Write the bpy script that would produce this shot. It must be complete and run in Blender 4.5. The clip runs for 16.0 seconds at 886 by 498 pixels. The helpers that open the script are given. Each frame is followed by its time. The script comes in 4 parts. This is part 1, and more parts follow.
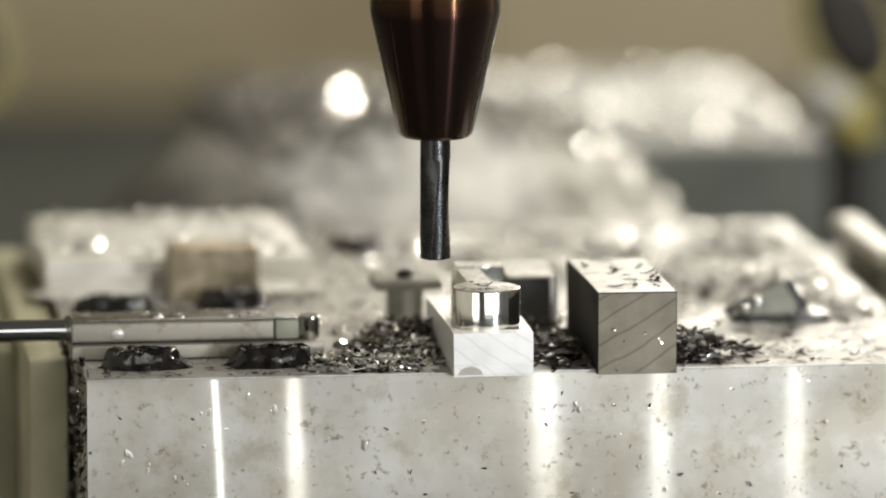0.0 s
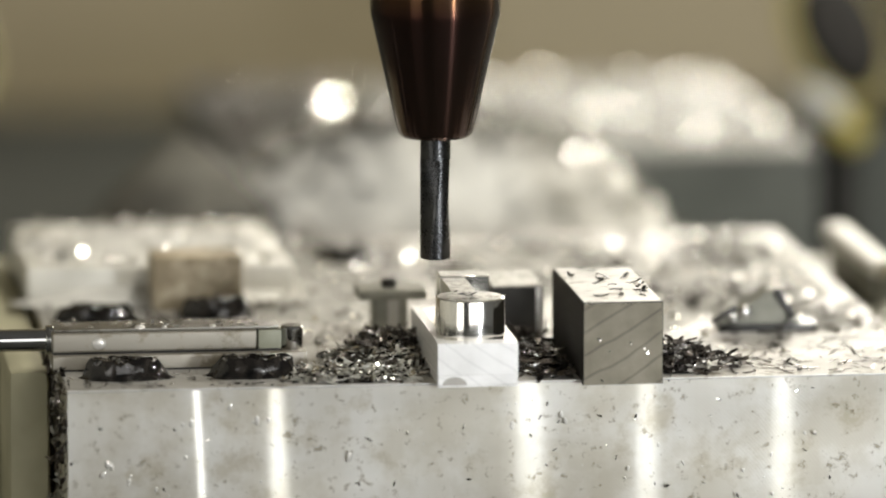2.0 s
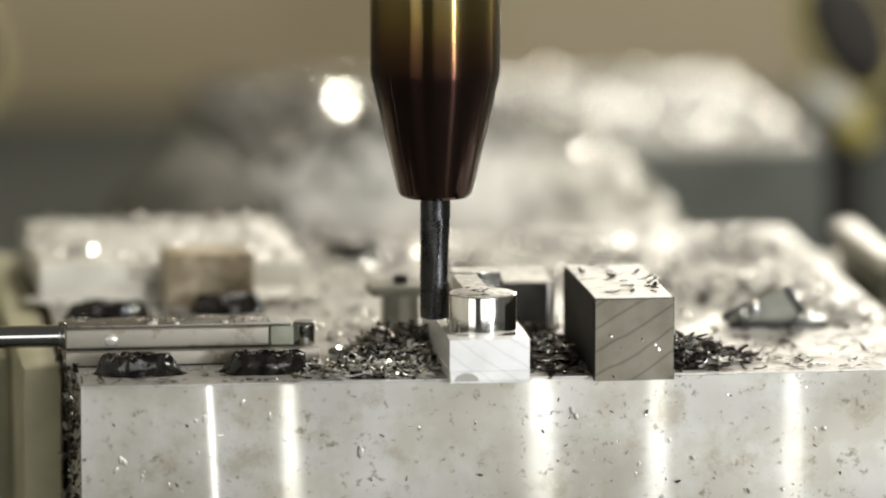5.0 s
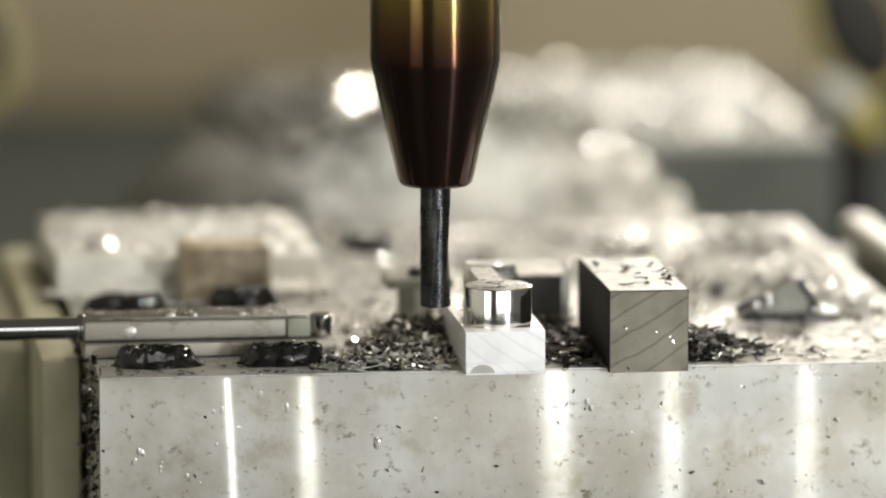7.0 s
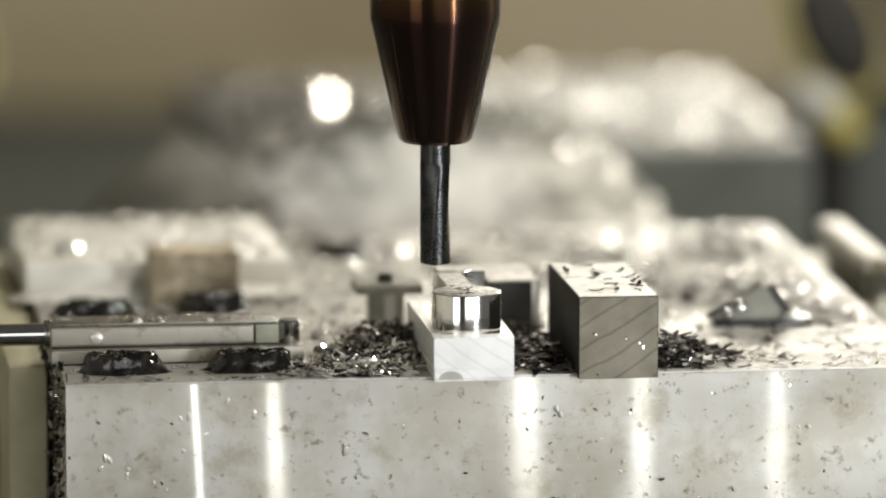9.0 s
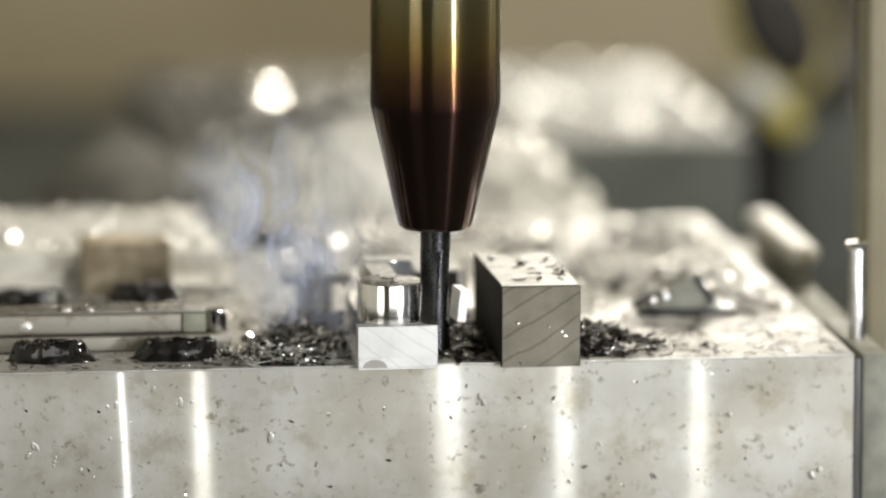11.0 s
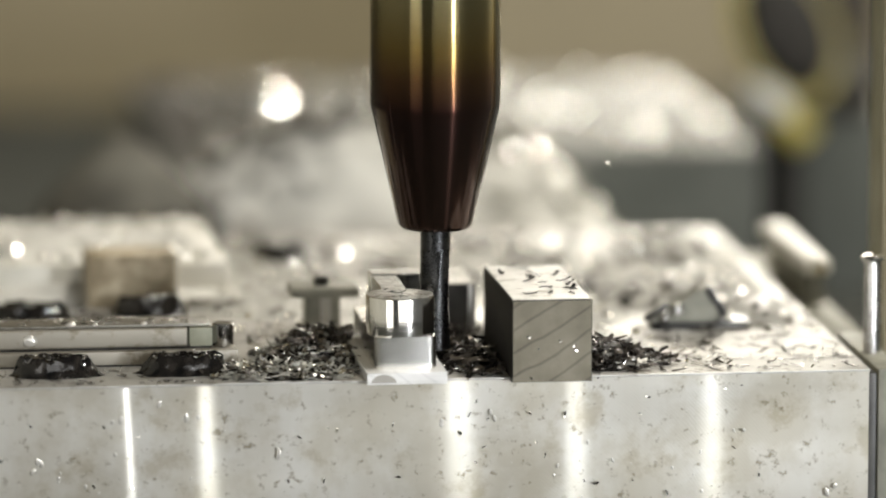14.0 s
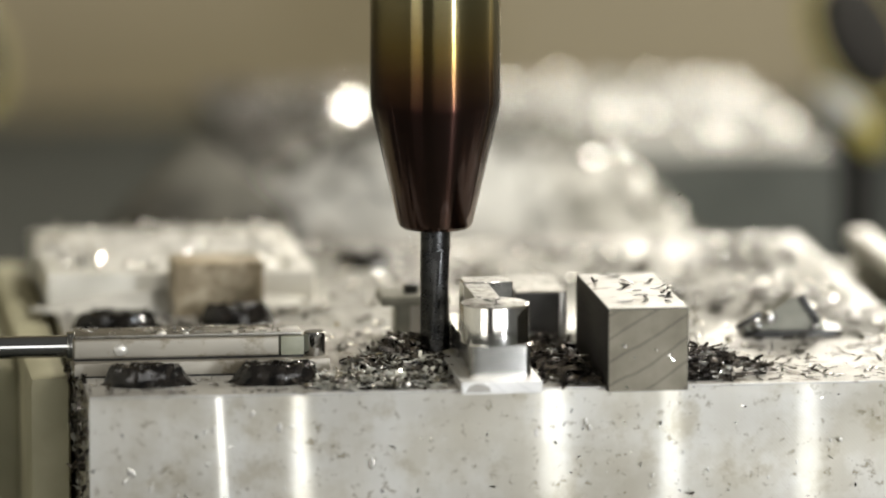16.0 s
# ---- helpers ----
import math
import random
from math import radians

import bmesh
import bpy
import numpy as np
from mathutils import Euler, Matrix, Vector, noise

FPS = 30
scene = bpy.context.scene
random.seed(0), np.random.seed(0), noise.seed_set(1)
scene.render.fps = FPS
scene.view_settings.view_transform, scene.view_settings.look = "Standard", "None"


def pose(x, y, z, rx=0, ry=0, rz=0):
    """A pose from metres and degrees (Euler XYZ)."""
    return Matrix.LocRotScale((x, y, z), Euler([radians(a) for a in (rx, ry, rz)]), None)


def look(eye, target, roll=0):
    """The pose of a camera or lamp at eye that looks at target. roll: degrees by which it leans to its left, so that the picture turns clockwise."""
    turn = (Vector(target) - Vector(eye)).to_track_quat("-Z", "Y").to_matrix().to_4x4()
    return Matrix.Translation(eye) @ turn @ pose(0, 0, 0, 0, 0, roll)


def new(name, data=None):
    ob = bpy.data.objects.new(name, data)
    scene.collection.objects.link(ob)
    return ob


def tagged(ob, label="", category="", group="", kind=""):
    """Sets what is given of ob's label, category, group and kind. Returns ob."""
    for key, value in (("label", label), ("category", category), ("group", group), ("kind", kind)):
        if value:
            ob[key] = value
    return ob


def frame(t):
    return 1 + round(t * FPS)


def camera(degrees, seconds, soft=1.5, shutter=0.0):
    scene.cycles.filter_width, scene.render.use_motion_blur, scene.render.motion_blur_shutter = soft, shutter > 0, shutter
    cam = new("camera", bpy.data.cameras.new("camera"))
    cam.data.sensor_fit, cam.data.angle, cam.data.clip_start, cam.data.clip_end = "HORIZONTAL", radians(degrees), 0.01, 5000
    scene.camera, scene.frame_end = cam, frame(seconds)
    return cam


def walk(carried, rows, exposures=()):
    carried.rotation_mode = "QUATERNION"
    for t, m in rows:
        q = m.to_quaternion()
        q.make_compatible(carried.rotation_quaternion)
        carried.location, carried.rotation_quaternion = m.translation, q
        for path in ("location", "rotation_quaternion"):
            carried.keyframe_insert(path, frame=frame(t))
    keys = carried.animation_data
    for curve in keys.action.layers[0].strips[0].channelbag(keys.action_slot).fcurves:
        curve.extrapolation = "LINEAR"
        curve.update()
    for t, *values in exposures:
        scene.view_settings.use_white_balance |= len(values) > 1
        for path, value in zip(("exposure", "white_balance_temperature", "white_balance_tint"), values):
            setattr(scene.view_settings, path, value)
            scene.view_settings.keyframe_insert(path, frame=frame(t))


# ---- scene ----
cam = camera(8.153, 16.0, soft=2.0)
cam.data.dof.use_dof = True
cam.data.dof.focus_distance = 1.266
cam.data.dof.aperture_fstop = 6.6
cam.data.dof.aperture_blades = 0

# seconds; the eye's x and y (mm); height of the cutter's tip (mm). The cutter keeps its place before the eye.
ROWS = [
    (0.0, -84.1, -1235.5, 81.8), (0.1, -84.4, -1235.5, 76.4), (0.3, -84.6, -1236.6, 70.5), (0.4, -83.0, -1234.7, 69.3),
    (0.5, -80.9, -1231.5, 69.3), (0.7, -81.4, -1229.7, 69.4), (1.0, -80.6, -1212.6, 69.4), (1.2, -78.3, -1208.9, 69.4),
    (1.3, -74.1, -1209.4, 69.5), (1.4, -70.9, -1206.8, 69.6), (1.5, -70.5, -1202.7, 70.5), (1.6, -71.2, -1205.8, 81.1),
    (1.8, -72.0, -1207.7, 81.6), (2.0, -79.4, -1224.0, 81.8), (2.2, -83.9, -1235.6, 81.8), (2.3, -84.1, -1235.6, 71.3),
    (2.5, -82.7, -1234.0, 69.3), (3.0, -81.5, -1233.6, 69.4), (3.5, -79.4, -1226.3, 69.4), (3.7, -80.1, -1222.7, 69.4),
    (4.0, -77.7, -1209.2, 69.4), (4.2, -72.7, -1209.6, 69.4), (4.3, -76.5, -1210.1, 69.4), (4.5, -82.1, -1208.9, 69.4),
    (4.7, -81.6, -1216.6, 69.5), (5.3, -83.5, -1232, 69.5), (5.9, -84, -1212, 69.8), (6.4, -84.5, -1236, 70.2),
    (6.8, -86.0, -1246.5, 70.4), (6.9, -87.7, -1242.4, 70.9), (7.0, -86.8, -1237.4, 71.9), (7.2, -82.0, -1234.8, 73.3),
    (7.3, -79.9, -1235.1, 73.3), (7.5, -79.8, -1232.6, 81.0), (7.7, -79.9, -1233.0, 81.8), (7.9, -80.0, -1232.0, 75.2),
    (8.0, -79.2, -1228.8, 74.9), (8.5, -80.3, -1231.6, 74.9), (8.9, -80.2, -1234.0, 75.7), (9.0, -79.5, -1230.8, 80.8),
    (9.2, -80.1, -1233.0, 81.9), (9.6, -86.5, -1253, 84.0), (9.85, -86.5, -1252, 63.0), (10.2, -85.3, -1212, 63.0),
    (10.55, -66, -1209, 63.0), (11.0, -65.8, -1246, 63.0), (11.3, -72.6, -1249.5, 63.0), (11.5, -81.2, -1249.4, 63.0),
    (11.7, -83.8, -1243.4, 63.0), (12.0, -84.2, -1232.2, 63.0), (12.2, -84.8, -1227.6, 63.0), (12.5, -84.3, -1215.0, 63.0),
    (12.7, -85.2, -1212.7, 63.0), (12.8, -84.5, -1210.9, 63.0), (13.0, -74.7, -1202.2, 63.0), (13.1, -71.2, -1207.8, 63.0),
    (13.2, -67.7, -1209.2, 63.0), (13.3, -65.2, -1208.9, 63.0), (13.5, -62.5, -1211.4, 63.0), (13.7, -65.6, -1217.6, 63.0),
    (13.8, -65.9, -1223.4, 63.0), (14.0, -65.6, -1228.6, 63.0), (14.2, -66.3, -1236.3, 63.0), (14.3, -65.5, -1239.9, 63.0),
    (14.5, -65.3, -1246.7, 63.0), (14.7, -70.2, -1247.5, 63.0), (14.8, -74.9, -1247.5, 63.0), (14.9, -79.2, -1246.9, 63.0),
    (15.0, -81.9, -1247.9, 63.0), (15.2, -84.6, -1241.7, 63.0), (15.5, -83.4, -1234.5, 63.0), (15.7, -84.0, -1227.6, 63.0),
    (16.0, -83.2, -1215.9, 63.0),
]
EYE_Z, CUT_X, CUT_Y = 282.7, 155.95, 1246.9
walk(cam, [(t, pose(x / 1000, y / 1000, EYE_Z / 1000, 81.0, 0, -7.2)) for t, x, y, z in ROWS])

# ---- light ----
world = bpy.data.worlds.new("world")
scene.world = world
world.use_nodes = True
world.node_tree.nodes["Background"].inputs[0].default_value = (0.8, 0.85, 0.9, 1)
world.node_tree.nodes["Background"].inputs[1].default_value = 0.02
scene.view_settings.exposure = 0.0


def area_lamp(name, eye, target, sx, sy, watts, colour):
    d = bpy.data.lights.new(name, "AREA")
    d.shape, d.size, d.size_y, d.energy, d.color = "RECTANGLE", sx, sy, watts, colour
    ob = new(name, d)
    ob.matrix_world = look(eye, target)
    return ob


LAMP_BACK = ((0.32, 0.83, 0.22), (0.10, 0.08, 0.10))
LAMP_RIGHT = ((0.95, 0.40, 0.50), (0.10, 0.08, 0.06))
LAMP_FRONT = ((0.56, -1.00, 0.15), (0.09, 0.0, 0.06))
SIDE_FILL = ((-0.58, -0.75, 0.18), (0.07, 0.0, 0.10))
FRONT_FILL = ((0.40, -1.45, 0.36), (0.09, 0.0, 0.06))
LAMP_TOP = ((0.42, -0.05, 0.93), (0.12, 0.06, 0.06))
area_lamp("lamp_back", *LAMP_BACK, 0.45, 0.28, 4.0, (1.0, 0.955, 0.85))
area_lamp("lamp_right", *LAMP_RIGHT, 0.10, 0.09, 8.5, (1.0, 0.955, 0.84))
area_lamp("lamp_front", *LAMP_FRONT, 0.034, 0.26, 6.6, (0.93, 0.965, 1.0))
area_lamp("lamp_top", *LAMP_TOP, 0.35, 0.10, 6.4, (1.0, 0.955, 0.86))
# Unseen fill lamp, added for the gold band on the holder's left.
area_lamp("side_fill", *SIDE_FILL, 0.36, 0.34, 1.1, (1.0, 0.975, 0.92))
# Unseen broad lamp behind the eye, added to fill front faces and the boss.
area_lamp("front_fill", *FRONT_FILL, 1.3, 0.6, 6.0, (1.0, 0.985, 0.95))


# ---- materials ----
def material(name, a, b, rough, metal=0.0, scale=60.0, bump=0.1, fine=900.0, stretch=(1, 1, 1), rough_var=0.1, spec=0.5, coat=0.0):
    """Two tones mixed by broad noise, with a fine grain in gloss and relief. Scales are per metre."""
    m = bpy.data.materials.new(name)
    m.use_nodes = True
    nt = m.node_tree
    n, l = nt.nodes, nt.links
    p = n["Principled BSDF"]
    co = n.new("ShaderNodeTexCoord")
    mp = n.new("ShaderNodeMapping")
    mp.inputs["Scale"].default_value = stretch
    l.new(co.outputs["Object"], mp.inputs["Vector"])
    big = n.new("ShaderNodeTexNoise")
    big.inputs["Scale"].default_value, big.inputs["Detail"].default_value = scale, 5
    l.new(mp.outputs[0], big.inputs["Vector"])
    small = n.new("ShaderNodeTexNoise")
    small.inputs["Scale"].default_value, small.inputs["Detail"].default_value = fine, 3
    l.new(mp.outputs[0], small.inputs["Vector"])
    ramp = n.new("ShaderNodeValToRGB")
    ramp.color_ramp.elements[0].position, ramp.color_ramp.elements[1].position = 0.35, 0.68
    ramp.color_ramp.elements[0].color, ramp.color_ramp.elements[1].color = (*a, 1), (*b, 1)
    l.new(big.outputs["Fac"], ramp.inputs["Fac"])
    l.new(ramp.outputs[0], p.inputs["Base Color"])
    mr = n.new("ShaderNodeMapRange")
    mr.inputs["To Min"].default_value, mr.inputs["To Max"].default_value = max(0.02, rough - rough_var), rough + rough_var
    mx = n.new("ShaderNodeMath")
    mx.operation = "ADD"
    half = n.new("ShaderNodeMath")
    half.operation, half.inputs[1].default_value = "MULTIPLY", 0.5
    l.new(big.outputs["Fac"], mx.inputs[0])
    l.new(small.outputs["Fac"], mx.inputs[1])
    l.new(mx.outputs[0], half.inputs[0])
    l.new(half.outputs[0], mr.inputs["Value"])
    l.new(mr.outputs[0], p.inputs["Roughness"])
    p.inputs["Metallic"].default_value = metal
    p.inputs["Specular IOR Level"].default_value = spec
    p.inputs["Coat Weight"].default_value = coat
    if bump:
        bp = n.new("ShaderNodeBump")
        bp.inputs["Strength"].default_value, bp.inputs["Distance"].default_value = bump, 0.0001
        l.new(small.outputs["Fac"], bp.inputs["Height"])
        l.new(bp.outputs[0], p.inputs["Normal"])
    return m


def nodes_of(m):
    return m.node_tree.nodes, m.node_tree.links, m.node_tree.nodes["Principled BSDF"]


def sawn(m, freq, angle, depth, dark):
    """Adds diagonal saw marks across a face that looks along y."""
    n, l, p = nodes_of(m)
    co = n.new("ShaderNodeTexCoord")
    mp = n.new("ShaderNodeMapping")
    mp.inputs["Rotation"].default_value = (0, radians(angle), 0)
    l.new(co.outputs["Object"], mp.inputs["Vector"])
    w = n.new("ShaderNodeTexWave")
    w.bands_direction = "Z"
    w.inputs["Scale"].default_value, w.inputs["Distortion"].default_value = freq, 2.2
    w.inputs["Detail"].default_value, w.inputs["Detail Scale"].default_value = 2, 1.0
    l.new(mp.outputs[0], w.inputs["Vector"])
    ramp = n.new("ShaderNodeValToRGB")
    ramp.color_ramp.elements[0].position, ramp.color_ramp.elements[1].position = 0.005, 0.07
    ramp.color_ramp.elements[0].color, ramp.color_ramp.elements[1].color = (dark, dark, dark, 1), (1, 1, 1, 1)
    l.new(w.outputs["Fac"], ramp.inputs["Fac"])
    old = p.inputs["Base Color"].links[0].from_socket
    mix = n.new("ShaderNodeMix")
    mix.data_type, mix.blend_type = "RGBA", "MULTIPLY"
    mix.inputs[0].default_value = 1.0
    l.new(old, mix.inputs["A"])
    l.new(ramp.outputs[0], mix.inputs["B"])
    l.new(mix.outputs["Result"], p.inputs["Base Color"])
    bp = n.new("ShaderNodeBump")
    bp.inputs["Strength"].default_value, bp.inputs["Distance"].default_value = depth, 0.0003
    l.new(ramp.outputs[0], bp.inputs["Height"])
    if p.inputs["Normal"].links:
        l.new(p.inputs["Normal"].links[0].from_socket, bp.inputs["Normal"])
    l.new(bp.outputs[0], p.inputs["Normal"])
    return m


def pitted(m, scale, dark, lo=0.30):
    """Adds small dark pits and stains."""
    n, l, p = nodes_of(m)
    co = n.new("ShaderNodeTexCoord")
    vo = n.new("ShaderNodeTexNoise")
    vo.inputs["Scale"].default_value, vo.inputs["Detail"].default_value, vo.inputs["Roughness"].default_value = scale, 6, 0.65
    l.new(co.outputs["Object"], vo.inputs["Vector"])
    ramp = n.new("ShaderNodeValToRGB")
    ramp.color_ramp.elements[0].position, ramp.color_ramp.elements[1].position = lo, lo + 0.10
    ramp.color_ramp.elements[0].color, ramp.color_ramp.elements[1].color = (*dark, 1), (1, 1, 1, 1)
    l.new(vo.outputs["Fac"], ramp.inputs["Fac"])
    mix = n.new("ShaderNodeMix")
    mix.data_type, mix.blend_type = "RGBA", "MULTIPLY"
    mix.inputs[0].default_value = 1.0
    l.new(p.inputs["Base Color"].links[0].from_socket, mix.inputs["A"])
    l.new(ramp.outputs[0], mix.inputs["B"])
    l.new(mix.outputs["Result"], p.inputs["Base Color"])
    return m


def heat_tinted(m, z0, z1, stops):
    """Colour bands along z (metres), as on heated coated steel."""
    n, l, p = nodes_of(m)
    co = n.new("ShaderNodeTexCoord")
    sp = n.new("ShaderNodeSeparateXYZ")
    l.new(co.outputs["Object"], sp.inputs[0])
    mr = n.new("ShaderNodeMapRange")
    mr.inputs["From Min"].default_value, mr.inputs["From Max"].default_value = z0, z1
    l.new(sp.outputs["Z"], mr.inputs["Value"])
    ramp = n.new("ShaderNodeValToRGB")
    e = ramp.color_ramp.elements
    while len(e) < len(stops):
        e.new(0.5)
    for k, (pos, col) in enumerate(stops):
        e[k].position, e[k].color = pos, (*col, 1)
    l.new(mr.outputs[0], ramp.inputs["Fac"])
    l.new(ramp.outputs[0], p.inputs["Base Color"])
    return m


ALU = material("machined_aluminium", (0.66, 0.65, 0.62), (0.80, 0.79, 0.76), 0.30, 1.0, 120, 0.12, 2500)
ALU_FACE = pitted(pitted(pitted(material("milled_aluminium_face", (0.62, 0.60, 0.545), (0.80, 0.785, 0.735), 0.33, 0.78, 45, 0.09, 2200, (0.3, 1, 1)), 430, (0.50, 0.46, 0.39), 0.312), 75, (0.80, 0.77, 0.70), 0.36), 28, (0.86, 0.84, 0.79), 0.45)
ALU_TOP = pitted(material("worn_aluminium_top", (0.42, 0.41, 0.38), (0.62, 0.605, 0.57), 0.50, 0.6, 60, 0.25, 1200), 150, (0.45, 0.42, 0.37), 0.36)
# Darker copy of the block top, toned down against lamp_back's glare.
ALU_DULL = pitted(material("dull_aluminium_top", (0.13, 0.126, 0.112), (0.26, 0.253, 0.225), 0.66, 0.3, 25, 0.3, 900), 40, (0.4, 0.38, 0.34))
# Bar's own metal, darkened: the shade on its sides is in the colour.
ALU_SHADED = material("shaded_aluminium_side", (0.02, 0.018, 0.015), (0.035, 0.031, 0.025), 0.65, 0.0, 60, 0.06, 1200, (1, 0.1, 1), spec=0.15)
# Dim and whitened copies of one sawn metal: each end's light in its colour.
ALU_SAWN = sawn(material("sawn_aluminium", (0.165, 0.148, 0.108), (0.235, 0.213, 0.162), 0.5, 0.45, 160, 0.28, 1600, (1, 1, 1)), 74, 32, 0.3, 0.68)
ALU_STOCK = sawn(material("lit_sawn_aluminium", (0.78, 0.77, 0.745), (0.89, 0.88, 0.86), 0.40, 0.3, 140, 0.35, 1800), 95, -35, 0.12, 0.9)
ALU_CORE = material("side_milled_aluminium", (0.74, 0.73, 0.70), (0.84, 0.83, 0.80), 0.235, 1.0, 60, 0.1, 1800, (0.15, 0.15, 1))
ALU_TURNED = material("turned_aluminium", (0.80, 0.79, 0.76), (0.86, 0.85, 0.82), 0.13, 1.0, 40, 0.06, 1800, (0.1, 0.1, 1))
CHIP = material("oily_aluminium_chip", (0.22, 0.205, 0.18), (0.70, 0.68, 0.63), 0.24, 0.7, 160, 0.0, 900)
CHIP_BRIGHT = material("bright_aluminium_chip", (0.68, 0.67, 0.63), (0.88, 0.87, 0.83), 0.11, 1.0, 160, 0.0, 900, rough_var=0.05)
# Two copies of packed swarf: paler where more light falls, duller elsewhere.
CHIP_PALE = material("packed_fine_chips", (0.50, 0.49, 0.45), (0.74, 0.725, 0.67), 0.7, 0.2, 90, 0.9, 420)
CHIP_DULL = material("packed_dull_chips", (0.28, 0.272, 0.242), (0.50, 0.487, 0.44), 0.7, 0.2, 90, 0.9, 420)
# Darker chip copy: dark surroundings mirrored in the metal, put into the colour.
CHIP_DARK = material("dark_toned_chip", (0.025, 0.022, 0.020), (0.16, 0.14, 0.12), 0.28, 0.8, 300, 0.0, 900)
SLUDGE = material("wet_chip_sludge", (0.004, 0.004, 0.004), (0.022, 0.019, 0.016), 0.13, 0.0, 420, 1.0, 520, rough_var=0.08)
BOSS_TOP = pitted(material("dull_milled_boss_top", (0.40, 0.39, 0.36), (0.55, 0.54, 0.50), 0.5, 0.6, 300, 0.4, 1500), 500, (0.4, 0.37, 0.32), 0.40)
DULL_STEEL = material("dull_oiled_steel", (0.19, 0.187, 0.155), (0.31, 0.303, 0.25), 0.6, 0.35, 160, 0.25, 1500)
STOP_TAN = pitted(material("oily_tan_stop", (0.25, 0.21, 0.135), (0.46, 0.39, 0.275), 0.55, 0.0, 70, 0.3, 900), 90, (0.45, 0.42, 0.36), 0.45)
STEEL = material("ground_steel", (0.50, 0.50, 0.49), (0.62, 0.61, 0.59), 0.26, 1.0, 70, 0.08, 1800)
STEEL_MATT = pitted(material("worn_clamp_steel", (0.36, 0.34, 0.305), (0.50, 0.475, 0.43), 0.46, 0.6, 70, 0.2, 1500), 160, (0.6, 0.57, 0.5))
# Clamp steel darkened where lamp_back would blow it out.
DIM_STEEL = pitted(material("dim_clamp_steel", (0.15, 0.14, 0.12), (0.26, 0.25, 0.22), 0.36, 0.7, 110, 0.3, 1500, (0.3, 1, 1)), 200, (0.5, 0.47, 0.42), 0.36)
CHROME = material("polished_rod_steel", (0.55, 0.55, 0.55), (0.62, 0.62, 0.62), 0.10, 1.0, 40, 0.0)
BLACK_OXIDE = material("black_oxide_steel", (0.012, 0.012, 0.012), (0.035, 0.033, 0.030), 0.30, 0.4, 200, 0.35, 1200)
CARBIDE = material("coated_carbide", (0.055, 0.056, 0.058), (0.10, 0.10, 0.10), 0.28, 1.0, 260, 0.1, 1800)


def arc_marked(m, centre, gap, strength, wander=4.0):
    """Fine arcs left by a face mill, round a centre (metres) in the face's own plane."""
    n, l, p = nodes_of(m)
    co = n.new("ShaderNodeTexCoord")
    mp = n.new("ShaderNodeMapping")
    mp.inputs["Location"].default_value = (-centre[0], 0, -centre[1])
    l.new(co.outputs["Object"], mp.inputs["Vector"])
    w = n.new("ShaderNodeTexWave")
    w.wave_type, w.rings_direction = "RINGS", "Y"
    w.inputs["Scale"].default_value, w.inputs["Distortion"].default_value = 0.314 / gap, wander
    w.inputs["Detail"].default_value, w.inputs["Detail Scale"].default_value = 2, 0.4
    l.new(mp.outputs[0], w.inputs["Vector"])
    bp = n.new("ShaderNodeBump")
    bp.inputs["Strength"].default_value, bp.inputs["Distance"].default_value = strength, 0.00003
    patch = n.new("ShaderNodeTexNoise")
    patch.inputs["Scale"].default_value = 38
    l.new(co.outputs["Object"], patch.inputs["Vector"])
    fade = n.new("ShaderNodeMapRange")
    fade.inputs["From Min"].default_value, fade.inputs["From Max"].default_value = 0.48, 0.66
    l.new(patch.outputs["Fac"], fade.inputs["Value"])
    worn = n.new("ShaderNodeMath")
    worn.operation = "MULTIPLY"
    l.new(w.outputs["Fac"], worn.inputs[0])
    l.new(fade.outputs[0], worn.inputs[1])
    l.new(worn.outputs[0], bp.inputs["Height"])
    if p.inputs["Normal"].links:
        l.new(p.inputs["Normal"].links[0].from_socket, bp.inputs["Normal"])
    l.new(bp.outputs[0], p.inputs["Normal"])
    return m


